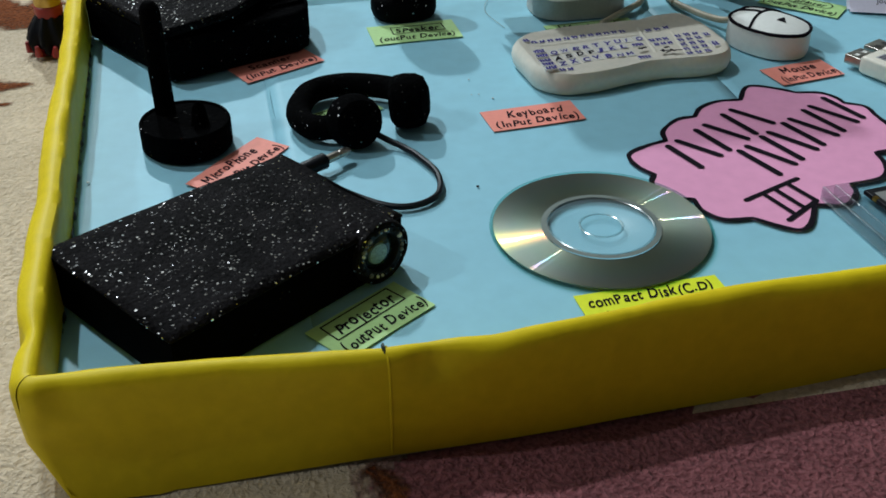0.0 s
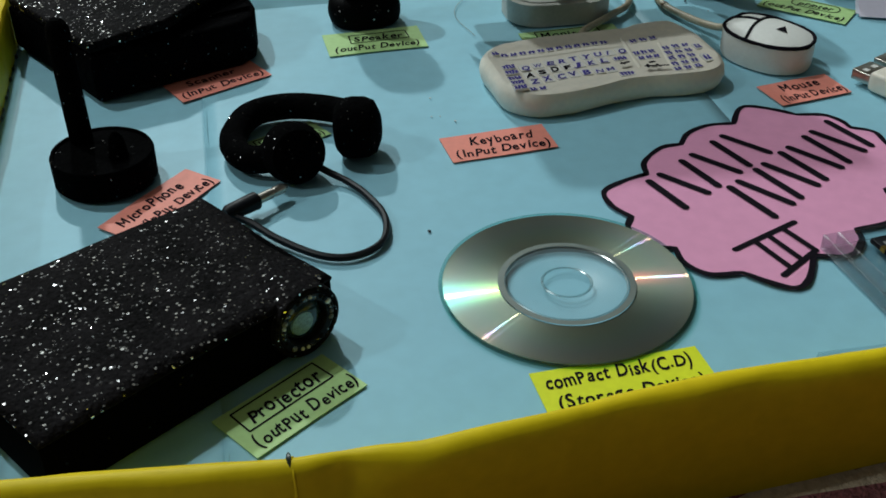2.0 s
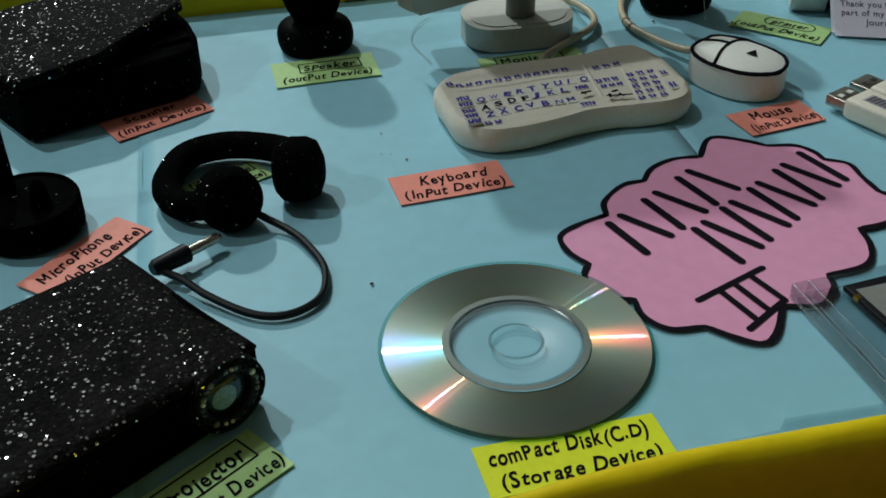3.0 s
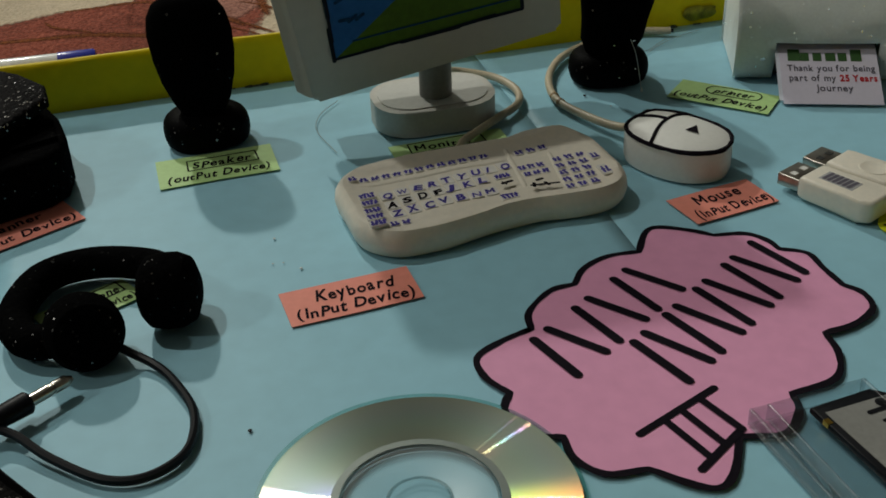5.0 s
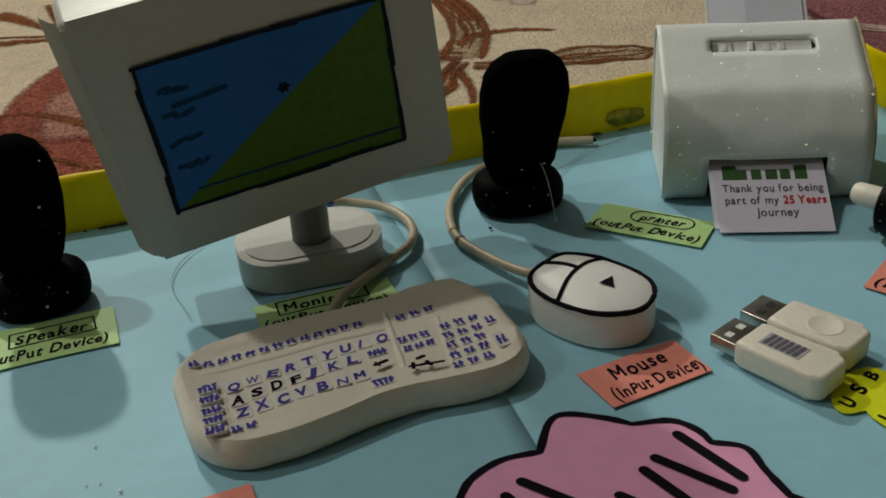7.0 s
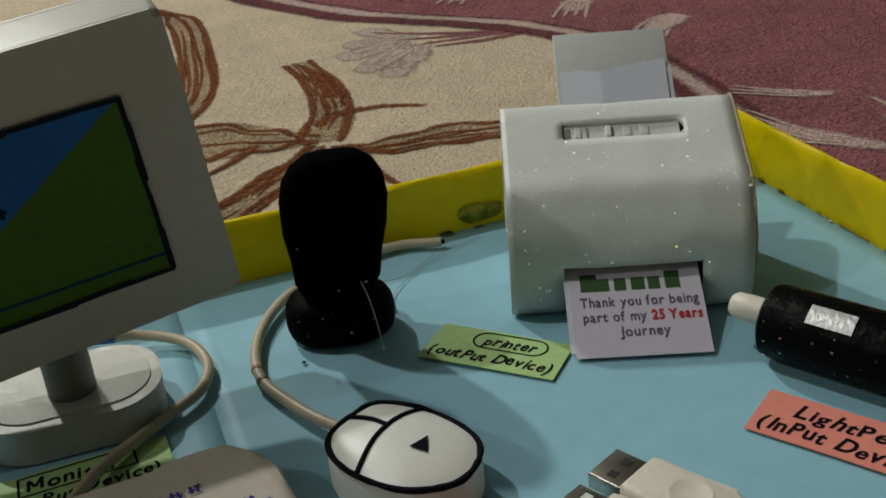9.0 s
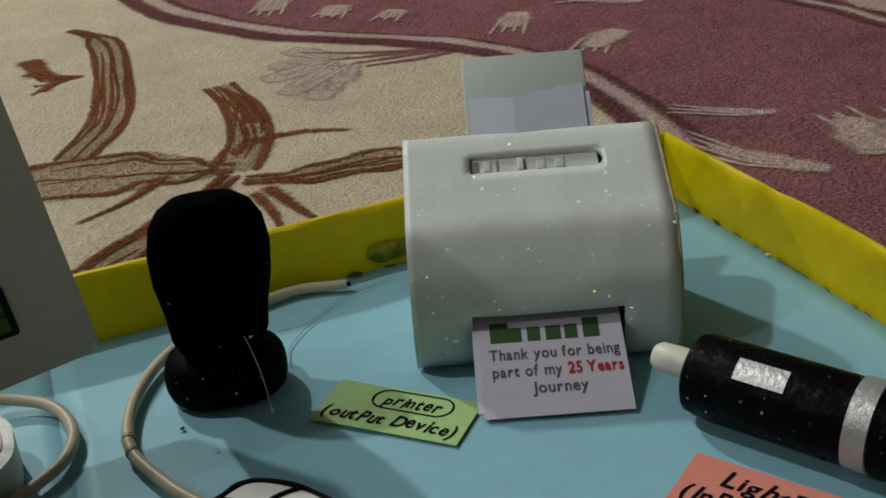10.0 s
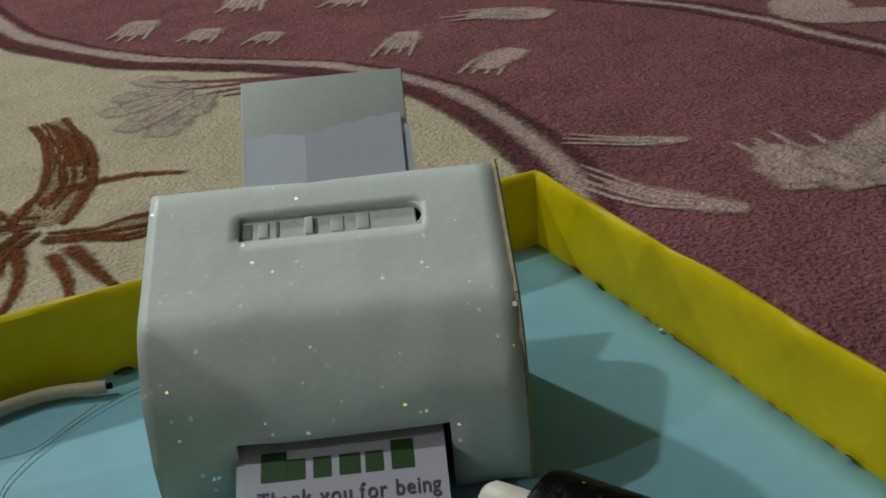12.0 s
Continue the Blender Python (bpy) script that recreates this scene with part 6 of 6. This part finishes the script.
    base = [bm.verts.new((x, -0.003, fold(x))) for x, y in top]
    for k in range(len(top) - 1):
        bm.faces.new((base[k], base[k + 1], low[k + 1], low[k]))
    bmesh.ops.transform(bm, matrix=m, verts=bm.verts)
    thicken(part("torn_paper", bm, SHEET, pr, "torn white paper sheet with a fold", smooth=False), 0.0003)
    bm = bmesh.new()
    add_box(bm, 0.0620, 0.0848, -0.003, 0.0205, 0.0002, 0.0005, m=m)
    part("back_paper", bm, SHEET, pr, smooth=False)
    # the leaflet that comes out of the mouth
    lf = thing("leaflet", "small printed leaflet hanging from the printer mouth", "leaflet", 0.3186, 0.3654, 0.0, turn)
    a, b = Vector((0.0262, 0.0010, 0.0225)), Vector((0.0262, -0.0414, 0.0016))
    ey = (a - b).normalized()
    ex = Vector((1, 0.004, 0)).normalized()
    ez = ex.cross(ey).normalized()
    m = frame_matrix((0.0262, -0.0414, 0.0016), ex, ey, ez)
    tall = 0.0485
    bm = bmesh.new()
    add_box(bm, 0.0, 0.0590, 0.0, tall, 0.0, 0.0003, m=m)
    part("sheet", bm, PAPER, lf, "pale leaflet paper", smooth=False)
    bm = bmesh.new()
    add_box(bm, -0.0022, 0.0300, 0.003, tall, -0.0006, -0.0002, m=m)
    part("under_sheet", bm, SHEET, lf, smooth=False)
    for k, w in enumerate((0.0088, 0.0062, 0.0062, 0.0072, 0.0062, 0.0078)):
        x = 0.0050 + 0.0076 * k
        bm = bmesh.new()
        add_box(bm, x, x + w * 0.85, 0.0345, 0.0440 if k in (0, 5) else 0.0412, 0.0004, 0.0005, m=m)
        part("heading_bar", bm, PRINT_GREEN, lf, "dark green heading bar", smooth=False)
    rng = random.Random(2)
    for text, x, y, wd, mat in (("Thank you for being", 0.0040, 0.0262, 0.0530, PRINT_GREY), ("part of my", 0.0045, 0.0182, 0.0285, PRINT_GREY), ("25 Years", 0.0350, 0.0182, 0.0225, PRINT_RED), ("Journey", 0.0205, 0.0102, 0.0220, PRINT_GREY)):
        write(lf, text, x, y, 0.0072, 0.0006, wd, rng, mat, 0.0, 0.015 if mat is PRINT_GREY else 0.035, m)


build_printer()


# ---- light pen ----
def build_pen():
    pen = thing("light_pen", "thick black glitter foam pen with a silver band", "pen", 0.4030, 0.2872, 0.0, -61)
    r = 0.0160
    m = frame_matrix((0, 0, r + 0.0012), Vector((0, 1, 0)), Vector((0, 0, 1)), Vector((1, 0, 0)))
    bm = bmesh.new()
    add_lathe(bm, [(0, 0), (r * 0.80, 0), (r * 0.95, 0.0015), (r, 0.005), (r, 0.126), (r * 0.9, 0.130), (0, 0.130)], 40, m)
    part("barrel", bm, PEN_FOAM, pen, "black foam barrel")
    bm = bmesh.new()
    add_lathe(bm, [(0.0060, 0.001), (0.0060, -0.008), (0.0057, -0.0145), (0.0044, -0.0165), (0, -0.0170)], 24, Matrix.Translation((0, 0, 0.0020)) @ m)
    part("tip", bm, CLAY, pen, "cream foam tip")
    bm = bmesh.new()
    add_lathe(bm, [(r, 0.0615), (r + 0.0008, 0.0617), (r + 0.0008, 0.0697), (r, 0.0699)], 40, m)
    part("band", bm, SILVER, pen, "crinkled silver foil band")
    bm = bmesh.new()
    rows = []
    for a in (40, 48, 56, 64, 70):
        c, s = math.cos(radians(a)), math.sin(radians(a))
        rows.append([bm.verts.new((u, -c * (r + 0.0008), r + 0.0012 + s * (r + 0.0008))) for u in (0.0205, 0.0395)])
    for a, b in zip(rows, rows[1:]):
        bm.faces.new((a[0], a[1], b[1], b[0]))
    part("plate", bm, SILVER, pen, "silver foil plate")


build_pen()


# ---- things on the blanket round the tray ----
def build_marker():
    mk = thing("marker_pen", "white marker pen with a blue cap on the blanket", "pen", -0.0950, 0.5000, BED + 0.030, 178)
    m = frame_matrix((0, 0, 0.0085), Vector((0, 1, 0)), Vector((0, 0, 1)), Vector((1, 0, 0)))
    bm = bmesh.new()
    add_lathe(bm, [(0, 0.0), (0.0078, 0.0), (0.0082, 0.002), (0.0082, 0.105), (0.0060, 0.112), (0, 0.112)], 24, m)
    part("barrel", bm, PEN_WHITE, mk, "glossy white barrel")
    bm = bmesh.new()
    add_lathe(bm, [(0.0086, 0.004), (0.0086, -0.0180), (0.0076, -0.0200), (0, -0.0200)], 24, m)
    part("cap", bm, PEN_BLUE, mk, "blue cap")


build_marker()


def build_purse():
    ob = thing("trinket", "small black ruffled trinket with red petals and a brass top", "trinket", -0.2790, 0.4260, BED, 20)
    bm = bmesh.new()
    rows = []
    for z, r in ((0.0006, 0.010), (0.004, 0.0165), (0.011, 0.0185), (0.019, 0.0165), (0.026, 0.0125), (0.031, 0.0085)):
        rows.append([bm.verts.new((r * (1 + 0.13 * math.cos(9 * a + z * 90)) * math.cos(a), r * (1 + 0.13 * math.cos(9 * a + z * 90)) * math.sin(a), z)) for a in (2 * math.pi * k / 72 for k in range(72))])
    for p, q in zip(rows, rows[1:]):
        for k in range(72):
            bm.faces.new((p[k], p[(k + 1) % 72], q[(k + 1) % 72], q[k]))
    bm.faces.new(rows[0])
    bm.faces.new(rows[-1])
    part("body", bm, RUBBER, ob, "black ruffled body")
    for k in range(9):
        a = 2 * math.pi * (k + 0.4) / 9
        bm = bmesh.new()
        add_tube(bm, [Vector((0.0125 * math.cos(a), 0.0125 * math.sin(a), 0.0035)), Vector((0.0195 * math.cos(a), 0.0195 * math.sin(a), 0.0050)), Vector((0.0205 * math.cos(a), 0.0205 * math.sin(a), 0.0110))], [0.0030, 0.0036, 0.0014], 8)
        part("petal", bm, RED, ob, "dark red petal")
    bm = bmesh.new()
    add_lathe(bm, [(0.0095, 0.0290), (0.0105, 0.0320), (0.0105, 0.0370), (0.0090, 0.0385), (0, 0.0385)], 24)
    part("cap", bm, RED, ob, "red cap")
    bm = bmesh.new()
    add_lathe(bm, [(0.0098, 0.0380), (0.0102, 0.0400), (0.0092, 0.0460), (0, 0.0470)], 24)
    part("top", bm, BRASS, ob, "brass top")


build_purse()


# ---- loose glue threads ----
def build_thread(guide, label, material, blob=False):
    ob = thing("glue_thread", label, "thread", guide[0][0], guide[0][1], 0.0)
    bm = bmesh.new()
    add_tube(bm, spline([(x - guide[0][0], y - guide[0][1], z) for x, y, z in guide], 8), 0.00022, 5)
    part("strand", bm, material, ob)
    if blob:
        end = Vector(guide[-1]) - Vector((guide[0][0], guide[0][1], 0))
        bm = bmesh.new()
        add_lathe(bm, [(0, -0.0010), (0.0007, -0.0006), (0.0009, 0.0), (0.0006, 0.0012), (0.0002, 0.0024), (0, 0.0026)], 10, Matrix.Translation(end))
        part("drop", bm, material, ob, "drop of clear glue")


GLUE = make_material("hot_glue", (0.56, 0.60, 0.60), 0.25, vary=0.1)
CLEAR_THREAD = make_material("glue_thread", (0.30, 0.36, 0.37), 0.5, vary=0.1)
build_thread([(0.2500, 0.3790, 0.036), (0.2525, 0.3715, 0.026), (0.2545, 0.3690, 0.014), (0.2550, 0.3640, 0.002)], "clear strand of hot glue on the speaker", GLUE, True)
build_thread([(0.0700, 0.4150, 0.0015), (0.0560, 0.3980, 0.0015), (0.0500, 0.3750, 0.0015), (0.0560, 0.3420, 0.0015)], "clear strand of hot glue on the paper", CLEAR_THREAD)
build_thread([(0.2712, 0.3968, 0.001), (0.2757, 0.4116, 0.001), (0.2903, 0.4274, 0.001), (0.3132, 0.4425, 0.001), (0.3380, 0.4515, 0.001)], "clear strand of hot glue between cord and printer", CLEAR_THREAD)
build_thread([(0.2742, 0.4273, 0.001), (0.2868, 0.4276, 0.001), (0.3004, 0.4375, 0.001), (0.3100, 0.4444, 0.001)], "clear strand of hot glue behind the speaker", CLEAR_THREAD)


# ---- stain on the back wall, crumbs on the paper ----
def build_crumb(x, y, size, material, label):
    ob = thing("foam_crumb", label, "crumb", x, y, 0.0006, 40 * x, "crumbs on the paper")
    bm = bmesh.new()
    add_prism(bm, [(size * math.cos(a) * (1 + 0.3 * math.sin(3 * a)), size * math.sin(a)) for a in (k * math.pi / 4 for k in range(8))], 0, size * 0.7, size * 0.25, 2)
    part("lump", bm, material, ob)


build_crumb(0.2199, 0.3714, 0.0010, RUBBER, "tiny black foam crumb on blue paper")
build_crumb(0.2985, 0.2055, 0.0011, RUBBER, "tiny black foam crumb between the flash drives")
build_crumb(-0.0205, 0.1138, 0.0009, RUBBER, "tiny black foam crumb on blue paper")
for gx, gy, size in ((0.0084, 0.2578, 0.0007), (0.0045, 0.2342, 0.0005), (0.0096, 0.2336, 0.0005), (0.0171, 0.2256, 0.0008), (-0.0510, 0.2613, 0.0010), (0.2293, 0.3513, 0.0006), (0.5068, 0.3777, 0.0010)):
    build_crumb(gx, gy, size, GLUE, "tiny shiny drop of glue on blue paper")
build_crumb(-0.2385, 0.1650, 0.0010, SHELL, "small clear glue lump at the wall foot")
